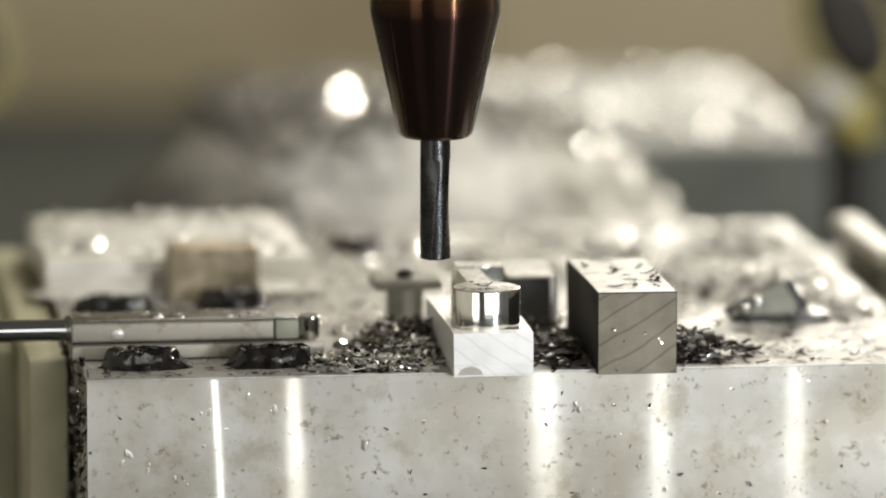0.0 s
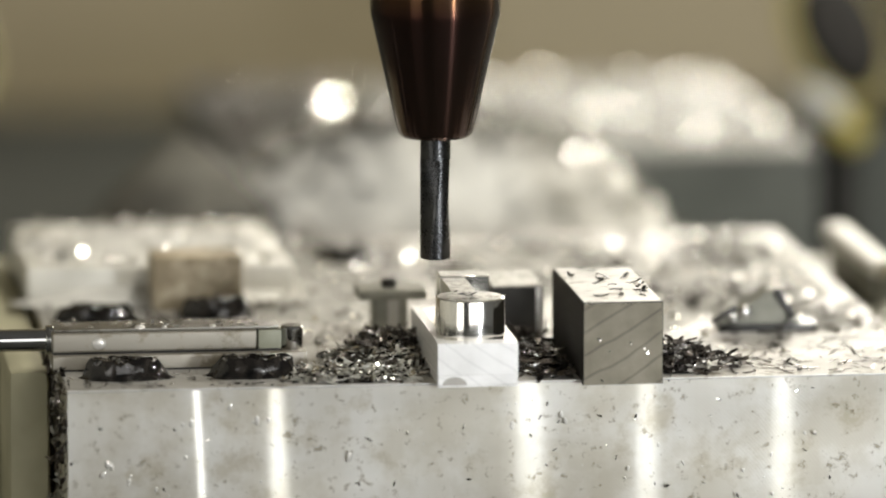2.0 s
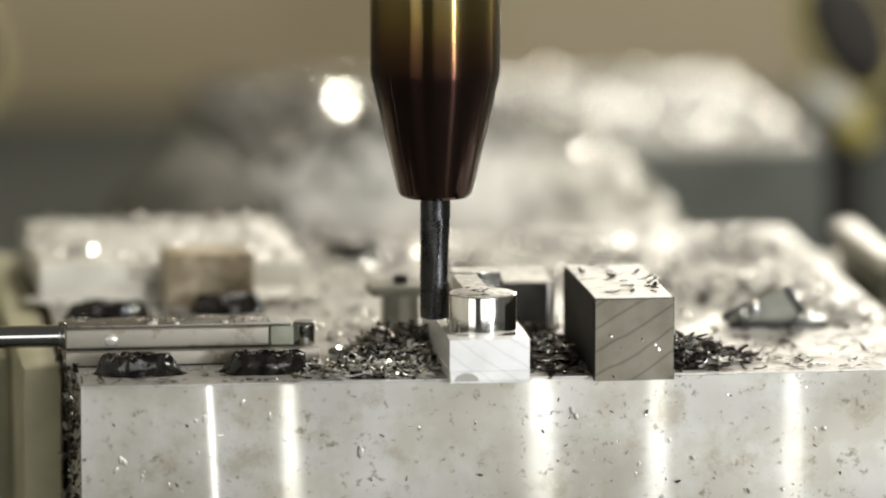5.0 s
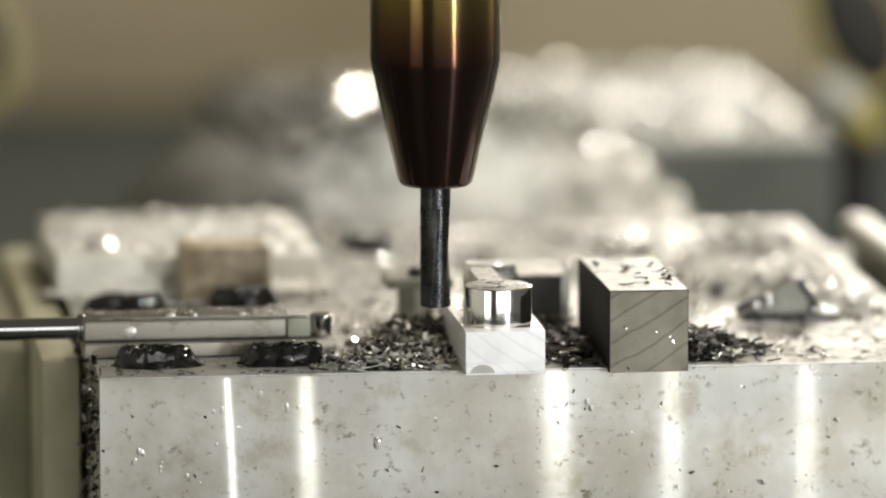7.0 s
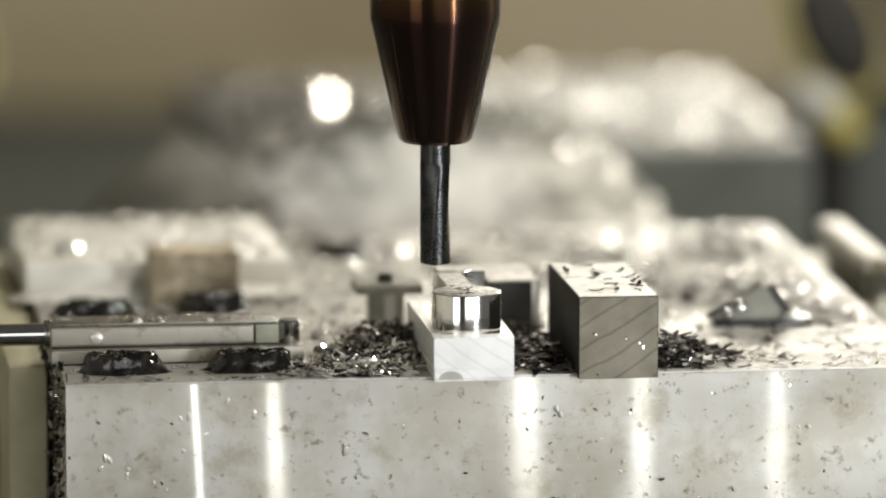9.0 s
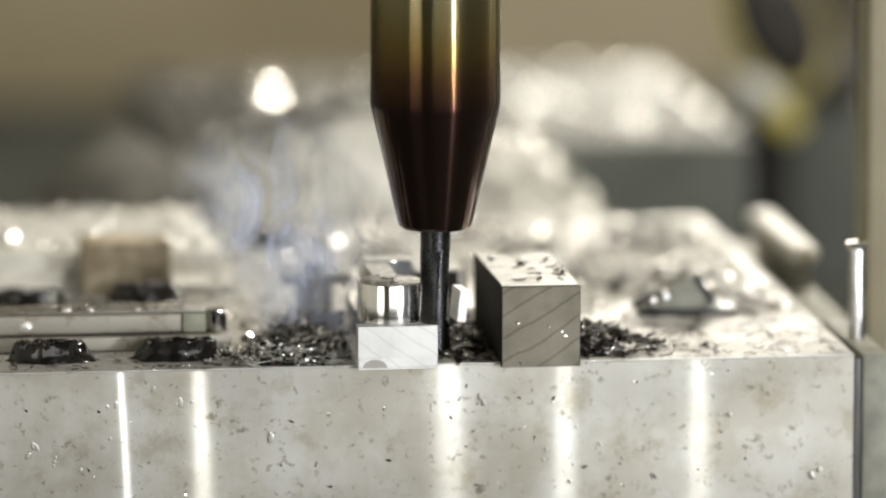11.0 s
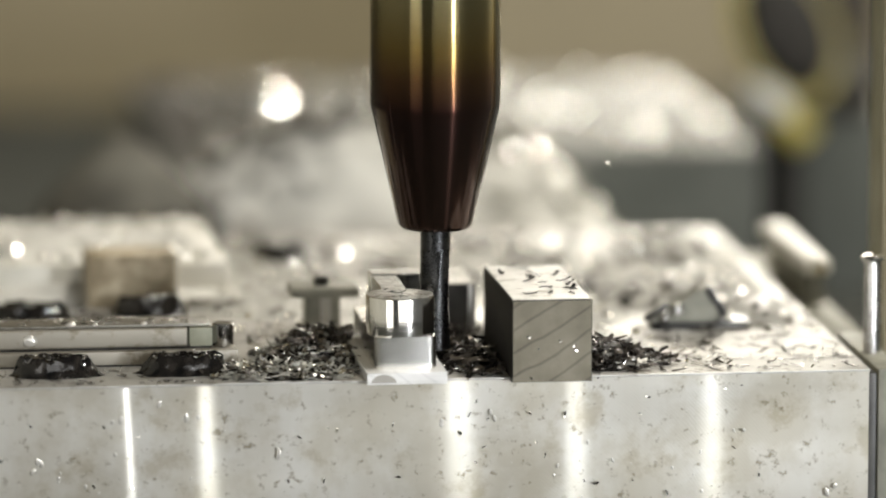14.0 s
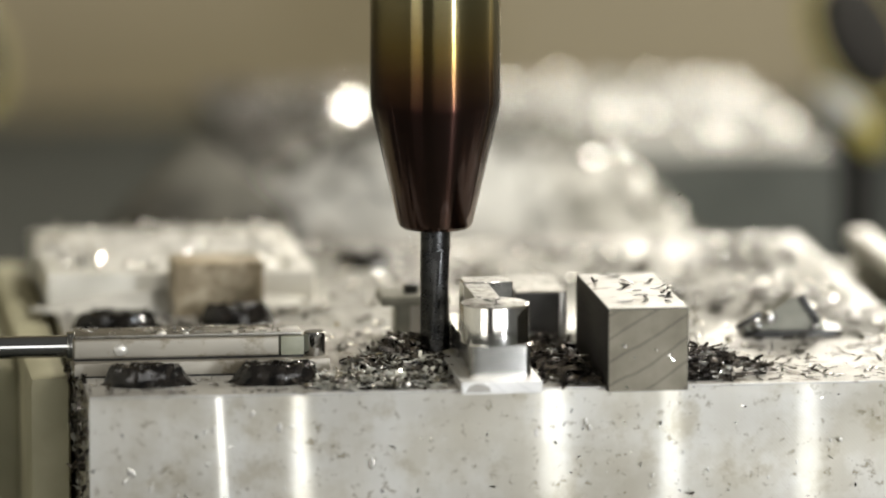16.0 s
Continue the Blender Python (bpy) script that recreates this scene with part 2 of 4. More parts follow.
def scratched(m, angle, scale, strength):
    """Long straight scratches across a face that looks along y, in a few patches."""
    n, l, p = nodes_of(m)
    co = n.new("ShaderNodeTexCoord")
    mp = n.new("ShaderNodeMapping")
    mp.vector_type = "TEXTURE"
    mp.inputs["Rotation"].default_value = (0, radians(angle), 0)
    mp.inputs["Scale"].default_value = (14, 1, 0.35)
    l.new(co.outputs["Object"], mp.inputs["Vector"])
    no = n.new("ShaderNodeTexNoise")
    no.inputs["Scale"].default_value, no.inputs["Detail"].default_value = scale, 2
    l.new(mp.outputs[0], no.inputs["Vector"])
    cut = n.new("ShaderNodeMapRange")
    cut.inputs["From Min"].default_value, cut.inputs["From Max"].default_value = 0.60, 0.72
    l.new(no.outputs["Fac"], cut.inputs["Value"])
    patch = n.new("ShaderNodeTexNoise")
    patch.inputs["Scale"].default_value = 22
    l.new(co.outputs["Object"], patch.inputs["Vector"])
    fade = n.new("ShaderNodeMapRange")
    fade.inputs["From Min"].default_value, fade.inputs["From Max"].default_value = 0.56, 0.66
    l.new(patch.outputs["Fac"], fade.inputs["Value"])
    mu = n.new("ShaderNodeMath")
    mu.operation = "MULTIPLY"
    l.new(cut.outputs[0], mu.inputs[0])
    l.new(fade.outputs[0], mu.inputs[1])
    bp = n.new("ShaderNodeBump")
    bp.invert = True
    bp.inputs["Strength"].default_value, bp.inputs["Distance"].default_value = strength, 0.0001
    l.new(mu.outputs[0], bp.inputs["Height"])
    if p.inputs["Normal"].links:
        l.new(p.inputs["Normal"].links[0].from_socket, bp.inputs["Normal"])
    l.new(bp.outputs[0], p.inputs["Normal"])
    return m


def streaked(m, dark, across):
    """Broad upright brownish bands: soft reflections on the face put into its base colour."""
    n, l, p = nodes_of(m)
    co = n.new("ShaderNodeTexCoord")
    mp = n.new("ShaderNodeMapping")
    mp.inputs["Scale"].default_value = (across, 1, across * 0.06)
    l.new(co.outputs["Object"], mp.inputs["Vector"])
    no = n.new("ShaderNodeTexNoise")
    no.inputs["Scale"].default_value, no.inputs["Detail"].default_value = 1.0, 4
    l.new(mp.outputs[0], no.inputs["Vector"])
    ramp = n.new("ShaderNodeValToRGB")
    ramp.color_ramp.elements[0].position, ramp.color_ramp.elements[1].position = 0.38, 0.60
    ramp.color_ramp.elements[0].color, ramp.color_ramp.elements[1].color = (*dark, 1), (1, 1, 1, 1)
    l.new(no.outputs["Fac"], ramp.inputs["Fac"])
    mix = n.new("ShaderNodeMix")
    mix.data_type, mix.blend_type = "RGBA", "MULTIPLY"
    mix.inputs[0].default_value = 1.0
    l.new(p.inputs["Base Color"].links[0].from_socket, mix.inputs["A"])
    l.new(ramp.outputs[0], mix.inputs["B"])
    l.new(mix.outputs["Result"], p.inputs["Base Color"])
    return m


streaked(ALU_FACE, (0.89, 0.87, 0.825), 60)
scratched(ALU_FACE, 17, 800, 0.05)
arc_marked(ALU_FACE, (0.02, -0.12), 0.00062, 0.14, 7.0)
arc_marked(ALU_FACE, (0.30, 0.21), 0.0009, 0.045, 7.0)
HOLDER = heat_tinted(material("heat_tinted_holder_steel", (0.3, 0.2, 0.1), (0.3, 0.2, 0.1), 0.16, 1.0, 40, 0.02, 1600, (1, 1, 6), 0.03), 0.0, 0.064, [
    (0.0, (0.085, 0.045, 0.033)), (0.36, (0.07, 0.034, 0.028)), (0.405, (0.08, 0.034, 0.025)), (0.50, (0.20, 0.105, 0.045)), (0.60, (0.38, 0.265, 0.085)), (0.74, (0.50, 0.425, 0.22)), (1.0, (0.55, 0.50, 0.36))])


def brushed_round(m, rough, amount, turn):
    """Fine grooves round the z axis draw the highlights out along it."""
    n, l, p = nodes_of(m)
    ta = n.new("ShaderNodeTangent")
    ta.direction_type, ta.axis = "RADIAL", "Z"
    l.new(ta.outputs[0], p.inputs["Tangent"])
    for k in list(p.inputs["Roughness"].links):
        l.remove(k)
    p.inputs["Roughness"].default_value = rough
    p.inputs["Anisotropic"].default_value = amount
    p.inputs["Anisotropic Rotation"].default_value = turn
    return m


brushed_round(HOLDER, 0.17, 0.95, 0.25)
HOLDER.node_tree.nodes["Principled BSDF"].inputs["Coat Weight"].default_value = 0.7
HOLDER.node_tree.nodes["Principled BSDF"].inputs["Coat Roughness"].default_value = 0.10
DARK_PART = material("dark_part_metal", (0.035, 0.034, 0.032), (0.07, 0.068, 0.062), 0.42, 0.3, 90, 0.2, 1500)
GREY_IRON = material("grey_machine_table", (0.034, 0.036, 0.031), (0.055, 0.057, 0.05), 0.85, 0.0, 30, 0.2, 700, spec=0.12)
# Grey that carries the shade on the rear block's front.
SHADE_ALU = material("shaded_grey_side", (0.085, 0.09, 0.078), (0.12, 0.125, 0.11), 0.75, 0.0, 35, 0.15, 900, spec=0.2)
WALL_TAN = material("tan_enclosure_paint", (0.235, 0.196, 0.12), (0.28, 0.233, 0.142), 0.5, 0.0, 6, 0.05, 400)
WALL_GREY = material("unseen_wall_dark", (0.085, 0.085, 0.08), (0.12, 0.118, 0.11), 0.5, 0.0, 6, 0.05, 400)
WALL_PALE = material("unseen_wall_pale", (0.56, 0.54, 0.47), (0.64, 0.62, 0.54), 0.5, 0.0, 6, 0.05, 400)
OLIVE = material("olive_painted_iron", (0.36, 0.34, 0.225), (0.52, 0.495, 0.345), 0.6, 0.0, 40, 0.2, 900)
OLIVE_DARK = material("dark_olive_iron", (0.22, 0.21, 0.135), (0.33, 0.31, 0.21), 0.6, 0.0, 40, 0.2, 900)
DULL_YELLOW = material("dull_yellow_paint", (0.15, 0.128, 0.028), (0.25, 0.21, 0.05), 0.5, 0.0, 60, 0.1, 700)
YELLOW = material("yellow_plastic", (0.36, 0.30, 0.05), (0.47, 0.385, 0.07), 0.4, 0.0, 60, 0.05, 700)
BLACK_PLASTIC = material("black_plastic", (0.008, 0.007, 0.006), (0.016, 0.014, 0.012), 0.8, 0.0, 60, 0.1, 900, spec=0.2)
WORN_WHITE = material("worn_pale_plastic", (0.56, 0.545, 0.48), (0.74, 0.72, 0.65), 0.5, 0.0, 90, 0.1, 900)
SHADED_HEAP = material("shaded_packed_swarf", (0.02, 0.018, 0.013), (0.15, 0.14, 0.112), 0.75, 0.1, 55, 0.9, 420)
CHIP_GREY = material("grey_curled_chip", (0.24, 0.235, 0.20), (0.62, 0.61, 0.55), 0.38, 0.35, 260, 0.0, 900)
CLAMP_GREY = pitted(material("worn_grey_clamp", (0.27, 0.248, 0.205), (0.40, 0.373, 0.32), 0.5, 0.5, 70, 0.25, 1500, (0.25, 1, 1)), 160, (0.6, 0.56, 0.48), 0.36)
BACKING_BROWN = material("dark_brown_backing", (0.025, 0.020, 0.014), (0.05, 0.041, 0.029), 0.6, 0.0, 50, 0.2, 800, spec=0.25)
PAD_OLIVE = material("dull_olive_pad", (0.20, 0.205, 0.15), (0.30, 0.30, 0.225), 0.5, 0.1, 200, 0.2, 1200)


def drop_material():
    m = bpy.data.materials.new("coolant_drop")
    m.use_nodes = True
    p = m.node_tree.nodes["Principled BSDF"]
    p.inputs["Base Color"].default_value = (0.62, 0.60, 0.55, 1)
    p.inputs["Metallic"].default_value = 0.4
    p.inputs["Roughness"].default_value = 0.28
    p.inputs["Coat Weight"].default_value = 1.0
    p.inputs["Coat Roughness"].default_value = 0.02
    return m


POST_TAN = material("tan_painted_post", (0.24, 0.205, 0.13), (0.31, 0.27, 0.175), 0.5, 0.0, 40, 0.15, 800)
DROP = drop_material()

# ---- mesh helpers (all sizes in mm) ----
MM = 0.001


def mesh_of(name, bm, mat, smooth=None):
    bmesh.ops.recalc_face_normals(bm, faces=bm.faces[:])
    me = bpy.data.meshes.new(name)
    for v in bm.verts:
        v.co *= MM
    bm.to_mesh(me)
    bm.free()
    me.materials.append(mat)
    if smooth is not None:
        for f in me.polygons:
            f.use_smooth = True
        me.set_sharp_from_angle(angle=radians(smooth))
    return me


def part(name, bm, mat, parent, label="", smooth=40):
    ob = new(name, mesh_of(name, bm, mat, smooth))
    if parent is not None:
        ob.parent = parent
    if label:
        ob["label"] = label
    return ob


def thing(name, at, label, category, group="", kind=""):
    ob = new(name)
    ob.empty_display_size = 0.01
    ob.matrix_world = Matrix.Translation(Vector(at) * MM)
    return tagged(ob, label, category, group, kind)


def box(x0, x1, y0, y1, z0, z1, bevel=0.3, seg=2, bm=None):
    b = bmesh.new()
    r = bmesh.ops.create_cube(b, size=1)["verts"]
    for v in r:
        v.co = Vector(((x0 + x1) / 2 + v.co.x * (x1 - x0), (y0 + y1) / 2 + v.co.y * (y1 - y0), (z0 + z1) / 2 + v.co.z * (z1 - z0)))
    if bevel:
        bmesh.ops.bevel(b, geom=b.edges[:], offset=bevel, segments=seg, profile=0.6, affect="EDGES")
    if bm is None:
        return b
    me = bpy.data.meshes.new("tmp")
    b.to_mesh(me)
    b.free()
    bm.from_mesh(me)
    bpy.data.meshes.remove(me)
    return bm


def lathe(profile, seg=48, axis="z", at=(0, 0, 0), twist=None, bm=None):
    """Turns a profile of (radius, height) round an axis; open ends are closed."""
    b = bm if bm is not None else bmesh.new()
    rings = []
    for r, h in profile:
        ring = []
        for k in range(seg):
            a = 2 * math.pi * k / seg
            c, s = r * math.cos(a), r * math.sin(a)
            co = {"z": (c, s, h), "x": (h, c, s), "y": (c, h, s)}[axis]
            ring.append(b.verts.new(Vector(co) + Vector(at)))
        rings.append(ring)
    for p, q in zip(rings, rings[1:]):
        for k in range(seg):
            b.faces.new((p[k], p[(k + 1) % seg], q[(k + 1) % seg], q[k]))
    b.faces.new(rings[0][::-1])
    b.faces.new(rings[-1])
    return b


def prism(outline, z0, z1, bevel=0.0, bm=None):
    """An outline of (x, y) drawn up from z0 to z1."""
    b = bm if bm is not None else bmesh.new()
    lo = [b.verts.new((x, y, z0)) for x, y in outline]
    hi = [b.verts.new((x, y, z1)) for x, y in outline]
    n = len(outline)
    for k in range(n):
        b.faces.new((lo[k], lo[(k + 1) % n], hi[(k + 1) % n], hi[k]))
    b.faces.new(lo[::-1])
    top = b.faces.new(hi)
    if bevel:
        bmesh.ops.bevel(b, geom=top.edges[:], offset=bevel, segments=2, profile=0.6, affect="EDGES")
    return b


def rounded(x0, x1, y0, y1, r, seg=6):
    pts = []
    for cx, cy, a0 in ((x1 - r, y0 + r, -90), (x1 - r, y1 - r, 0), (x0 + r, y1 - r, 90), (x0 + r, y0 + r, 180)):
        for k in range(seg + 1):
            a = radians(a0 + 90 * k / seg)
            pts.append((cx + r * math.cos(a), cy + r * math.sin(a)))
    return pts


# ---- the machine round the work ----
def structure(name, bm, mat, label, smooth=None):
    ob = new(name, mesh_of(name, bm, mat, smooth))
    return tagged(ob, label, "", "", "structure")


structure("floor", box(-900, 1100, -1800, 860, -40, 0, 0), GREY_IRON, "grey iron machine table under the fixtures")
structure("wall_north", box(-900, 1100, 860, 900, -40, 1000, 0), WALL_TAN, "tan painted back wall of the machine enclosure")
# Unseen walls and roof: dark to cut fill, west pale as a reflector.
structure("wall_south", box(-900, 1100, -1840, -1800, -40, 1000, 0), WALL_GREY, "unseen dark grey front wall of the enclosure, toned to cut fill light")
structure("wall_west", box(-940, -900, -1840, 900, -40, 1000, 0), WALL_PALE, "unseen pale side wall of the enclosure, toned as a reflector")
structure("wall_east", box(1100, 1140, -1840, 900, -40, 1000, 0), WALL_GREY, "unseen dark grey side wall of the enclosure, toned to cut fill light")
structure("ceiling", box(-940, 1140, -1840, 900, 1000, 1030, 0), WALL_GREY, "unseen dark grey roof of the enclosure, toned to cut fill light")


# ---- fixture blocks ----
BASE_W, BASE_D, BASE_H = 177.9, 190.0, 60.0
# bright tool marks: place, half width, the face's lean there, set to mirror lamp_front into the eye, and the drift to
# the side over 22 mm of depth
FLUTES = ((25.8, 0.55, 0.235, 1.1), (41.8, 1.3, 0.225, 0.8), (93.0, 2.3, 0.15, 0.8), (117.4, 1.3, 0.17, 0.1), (145.5, 1.3, 0.155, 0.1))


def fixture_outline(w, d, flutes, spread, depth):
    """The plan: the face leans softly across each mark and drifts forward again between them."""
    flutes = [(cx + drift * depth / 22, sigma, slope) for cx, sigma, slope, drift in flutes]
    xs = {0.0, w}
    for cx, sigma, slope in flutes:
        xs |= {cx + sigma * u / 8 for u in range(-40, 41)} | {cx + sigma * u for u in range(-9, 10, 2)}
    xs = sorted(x for x in xs if 0 <= x <= w)
    lean = []
    for x in xs:
        lean.append(0.0)
        for cx, sigma, slope in flutes:
            u = abs(x - cx) / (sigma * spread)
            lean[-1] += slope * (0.7 * math.exp(-0.5 * u * u) + 0.3 / (1 + (u / 2.2) ** 2))
    back = [0.0]
    for k in range(1, len(xs)):
        back.append(back[-1] + (lean[k] + lean[k - 1]) / 2 * (xs[k] - xs[k - 1]))
    back = [y - back[-1] * x / w for x, y in zip(xs, back)]
    pts = [(x, y - min(back)) for x, y in zip(xs, back)]
    return pts + [(w, d), (0.0, d)]


def fixture_block(at, label, mat, top_mat, flutes, w=BASE_W, depth=BASE_D):
    t = thing("fixture_block", at, label, "fixture block")
    b = bmesh.new()
    levels = []
    for z, spread in ((-BASE_H, 1.25), (-26, 1.2), (-14, 1.1), (-6, 0.95), (-0.45, 0.8)):
        levels.append([b.verts.new((x, y, z)) for x, y in fixture_outline(w, depth, flutes, spread, min(-z, 30))])
    n = len(levels[0])
    for lo, hi in zip(levels, levels[1:]):
        for k in range(n):
            b.faces.new((lo[k], lo[(k + 1) % n], hi[(k + 1) % n], hi[k]))
    b.faces.new(levels[0][::-1])
    b.faces.new(levels[-1])
    part("body", b, mat, t, "milled aluminium body, its vertical tool marks leaned to glint at the camera" if flutes else "", smooth=20)
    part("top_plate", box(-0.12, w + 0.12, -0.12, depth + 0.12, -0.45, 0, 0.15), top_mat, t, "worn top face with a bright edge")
    return t


fixture_block((-0.5, 0, 60), "large milled aluminium fixture block, wet and strewn with chips", ALU_FACE, ALU_TOP, FLUTES)
fixture_block((62, 318, 60), "fixture block behind, shaded grey in its colour, covered in pale chips", SHADE_ALU, ALU_DULL, (), 150, 152)


# ---- workpiece ----
def round_boss(cx, cy, r, z0, z1, seg=64, edge=0.25):
    return lathe([(r, z0), (r, z1 - edge), (r - edge * 0.3, z1 - edge * 0.3), (r - edge, z1)], seg, "z", (cx, cy, 0))


def make_workpiece():
    t = thing("workpiece", (82.1, 20, 60), "bright aluminium workpiece being milled, round boss on a square foot", "workpiece")
    o = Vector((-82.1, -20, -60))

    def put(name, bm, mat, label="", smooth=40):
        for v in bm.verts:
            v.co += o
        return part(name, bm, mat, t, label, smooth)
    put("foot", box(73.8, 90.1, -3.2, 44.0, 60.0, 62.0, 0.12, 1), ALU_STOCK, "thin square aluminium foot with sawn end")
    # Lip below the foot, added so its lower edge fits the camera's view.
    put("foot_lip", box(73.8, 90.1, -3.2, -0.6, 59.5, 60.0, 0.1, 1), ALU_STOCK, "lip under the foot, added to fit the camera's view")
    put("core", prism(rounded(75.9, 88.5, 1.0, 41.0, 1.6), 62.0, 68.45), ALU_CORE, "milled core below the boss")
    put("round_boss", round_boss(81.8, 7.8, 7.0, 68.45, 76.2), ALU_TURNED, "polished round boss")
    put("boss_top", round_boss(81.8, 7.8, 6.7, 76.2, 76.28, edge=0.03), BOSS_TOP, "milled top of the boss")
    put("rib_top", box(79.1, 84.0, 14.5, 33.0, 75.8, 75.9, 0), BOSS_TOP, "milled top of the rib")
    put("lug_top", box(79.0, 88.8, 33.2, 39.8, 76.2, 76.3, 0), BOSS_TOP, "milled top of the lug")
    put("rib", box(78.9, 84.2, 13.2, 33.5, 68.45, 75.8, 0.15, 1), ALU, "narrow rib behind the boss")
    put("rear_lug", box(78.8, 89.0, 33.0, 40.0, 68.45, 76.2, 0.15, 1), ALU_TURNED, "square lug at the far end")
    return t


WORKPIECE = make_workpiece()


def oval_smear():
    """A dull oval mark on the sawn end of the workpiece's foot."""
    b = bmesh.new()
    front = [b.verts.new((77.2 + 2.5 * math.cos(math.pi * k / 20), -3.26, 59.9 + 1.75 * math.sin(math.pi * k / 20))) for k in range(21)]
    rear = [b.verts.new((v.co.x, -3.16, v.co.z)) for v in front]
    b.faces.new(front)
    b.faces.new(rear[::-1])
    for k in range(21):
        q = (k + 1) % 21
        b.faces.new((front[k], rear[k], rear[q], front[q]))
    for v in b.verts:
        v.co -= Vector((82.1, 20, 60))
    part("smear", b, STEEL_MATT, WORKPIECE, "dull oval smear")


oval_smear()


# ---- sawn bar ----
def make_bar():
    t = thing("aluminium_bar", (111.6, 20, 60), "square sawn aluminium bar with diagonal saw marks, chips on top", "metal bar")
    b = box(-8.3, 8.1, -22.9, 20.6, -0.1, 16.2, 0.22, 2)
    part("body", b, ALU_SHADED, t, "smooth extruded bar, darkened for its shaded sides")
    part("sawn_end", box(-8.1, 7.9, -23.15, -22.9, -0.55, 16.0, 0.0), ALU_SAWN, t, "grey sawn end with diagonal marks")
    # The bar's lip is likewise sized to fit the camera's view.
    part("bar_lip", box(-8.3, 8.1, -22.9, -20.7, -0.65, -0.1, 0.1, 1), ALU_SHADED, t, "dark lip under the bar, added to fit the camera's view")
    part("top_face", box(-8.0, 7.8, -22.6, 20.3, 16.2, 16.32, 0.0), ALU_TOP, t, "bright milled top face")
    return t


make_bar()


# ---- clamps ----
def screw_cap(at, w, d, h, seed):
    """A black cap choked with wet chips: a low dome with an uneven rim."""
    t = thing("screw_cap", at, "black clamp screw head choked with wet dark chips", "screw", "clamp screw heads")
    b = bmesh.new()
    rnd = random.Random(seed)
    rows = [(1.08, 0.0), (1.0, 0.14), (0.9, 0.5), (0.84, 0.85), (0.74, 1.0), (0.6, 0.95), (0.3, 0.9), (0.05, 0.92)]
    seg, rings = 36, []
    for r, h_ in rows:
        ring = []
        for k in range(seg):
            a = 2 * math.pi * k / seg
            j = 1 + rnd.uniform(-0.05, 0.05) + 0.16 * noise.noise(Vector((2.2 * math.cos(a) + seed, 2.2 * math.sin(a), r * 2)))
            ring.append(b.verts.new((w / 2 * r * j * math.cos(a), d / 2 * r * j * math.sin(a), h * h_ * (1 + rnd.uniform(-0.17, 0.17)) if h_ else 0)))
        rings.append(ring)
    for p, q in zip(rings, rings[1:]):
        for k in range(seg):
            b.faces.new((p[k], p[(k + 1) % seg], q[(k + 1) % seg], q[k]))
    b.faces.new(rings[0][::-1])
    b.faces.new(rings[-1])
    dome = part("dome", b, SLUDGE, t)
    part("hex_socket", lathe([(1.9, h * 0.86), (1.9, h * 0.99), (1.5, h * 1.0)], 6), BLACK_OXIDE, dome, "black hexagon socket")
    return t


def make_clamp(at, label, rod=True):
    t = thing("side_clamp", at, label, "clamp", "side clamps")
    part("slide", box(-2.0, 50.0, -2.2, 14, 0.35, 3.1, 0.25), CLAMP_GREY, t, "lower slide strip")
    # Black strips paint the shade in the gaps above and below the slide.
    part("gap_shade", box(-1.8, 49.8, -2.0, 13.8, 0, 0.35, 0), BLACK_OXIDE, t, "black strip for the shade in the gap under the slide")
    part("upper_gap_shade", box(-1.8, 44.8, 0.35, 11.2, 3.1, 3.5, 0), BLACK_OXIDE, t, "black strip for the shade in the gap under the clamp body")
    part("clamp_body", box(-2.0, 39.9, 0.0, 11.5, 3.5, 7.4, 0.55, 3), CLAMP_GREY, t, "flat worn clamp body")
    part("edge_strip", box(-1.5, 44.6, 1.4, 10.5, 7.4, 8.1, 0.25), DIM_STEEL, t, "narrow strip on the top, darkened against lamp glare")
    part("pad", box(40.2, 45.0, 0.3, 11, 3.5, 7.35, 0.3), PAD_OLIVE, t, "dull olive pad")
    part("round_nose", lathe([(2.1, 3.1), (2.25, 3.3), (2.25, 7.6), (2.05, 7.8)], 32, "z", (47.3, 2.6, 0)), CHROME, t, "polished round nose")
    # Cap added to hold lamp_back's glare off the chrome nose.
    part("nose_cap", lathe([(2.0, 7.8), (1.9, 8.0)], 32, "z", (47.3, 2.6, 0)), DIM_STEEL, t, "darker cap that keeps lamp glare off the nose")
    if rod:
        pull = part("pull_rod", lathe([(2.3, -90), (2.3, -2.2), (2.0, -2.0)], 32, "x", (0, 6.0, 5.3)), CHROME, t, "polished steel rod")
        part("collar", lathe([(2.9, -3.0), (3.0, -2.8), (3.0, -1.6), (2.9, -1.5)], 32, "x", (0, 6.0, 5.3)), STEEL, pull, "steel collar")
    return t


make_clamp((0, 24, 60), "flat worn steel side clamp with polished rod, on the fixture")
screw_cap((12.2, 13.5, 60), 17.0, 9.0, 3.9, 3)
screw_cap((38.4, 13.0, 60), 18.0, 9.0, 3.8, 4)


def make_rear_plate():
    t = thing("stop_plate", (26, 140, 60), "pale raised stop plate heaped with bright chips", "plate")
    part("plate", box(-28, 30, -32, 31, 0, 7.4, 0.6), WORN_WHITE, t)
    part("stop_block", box(-2, 17.5, -47, -32.2, 0, 11.6, 0.8), STOP_TAN, t, "oily tan stop block")
    return t


make_rear_plate()
screw_cap((11, 84, 60), 18, 10, 3.0, 5)
screw_cap((37, 85, 60), 16, 9, 3.8, 6)
# Stands in for a dark patch on the heap, placed to fit the view.
screw_cap((71.5, 150, 61.0), 13.5, 12, 3.2, 7)


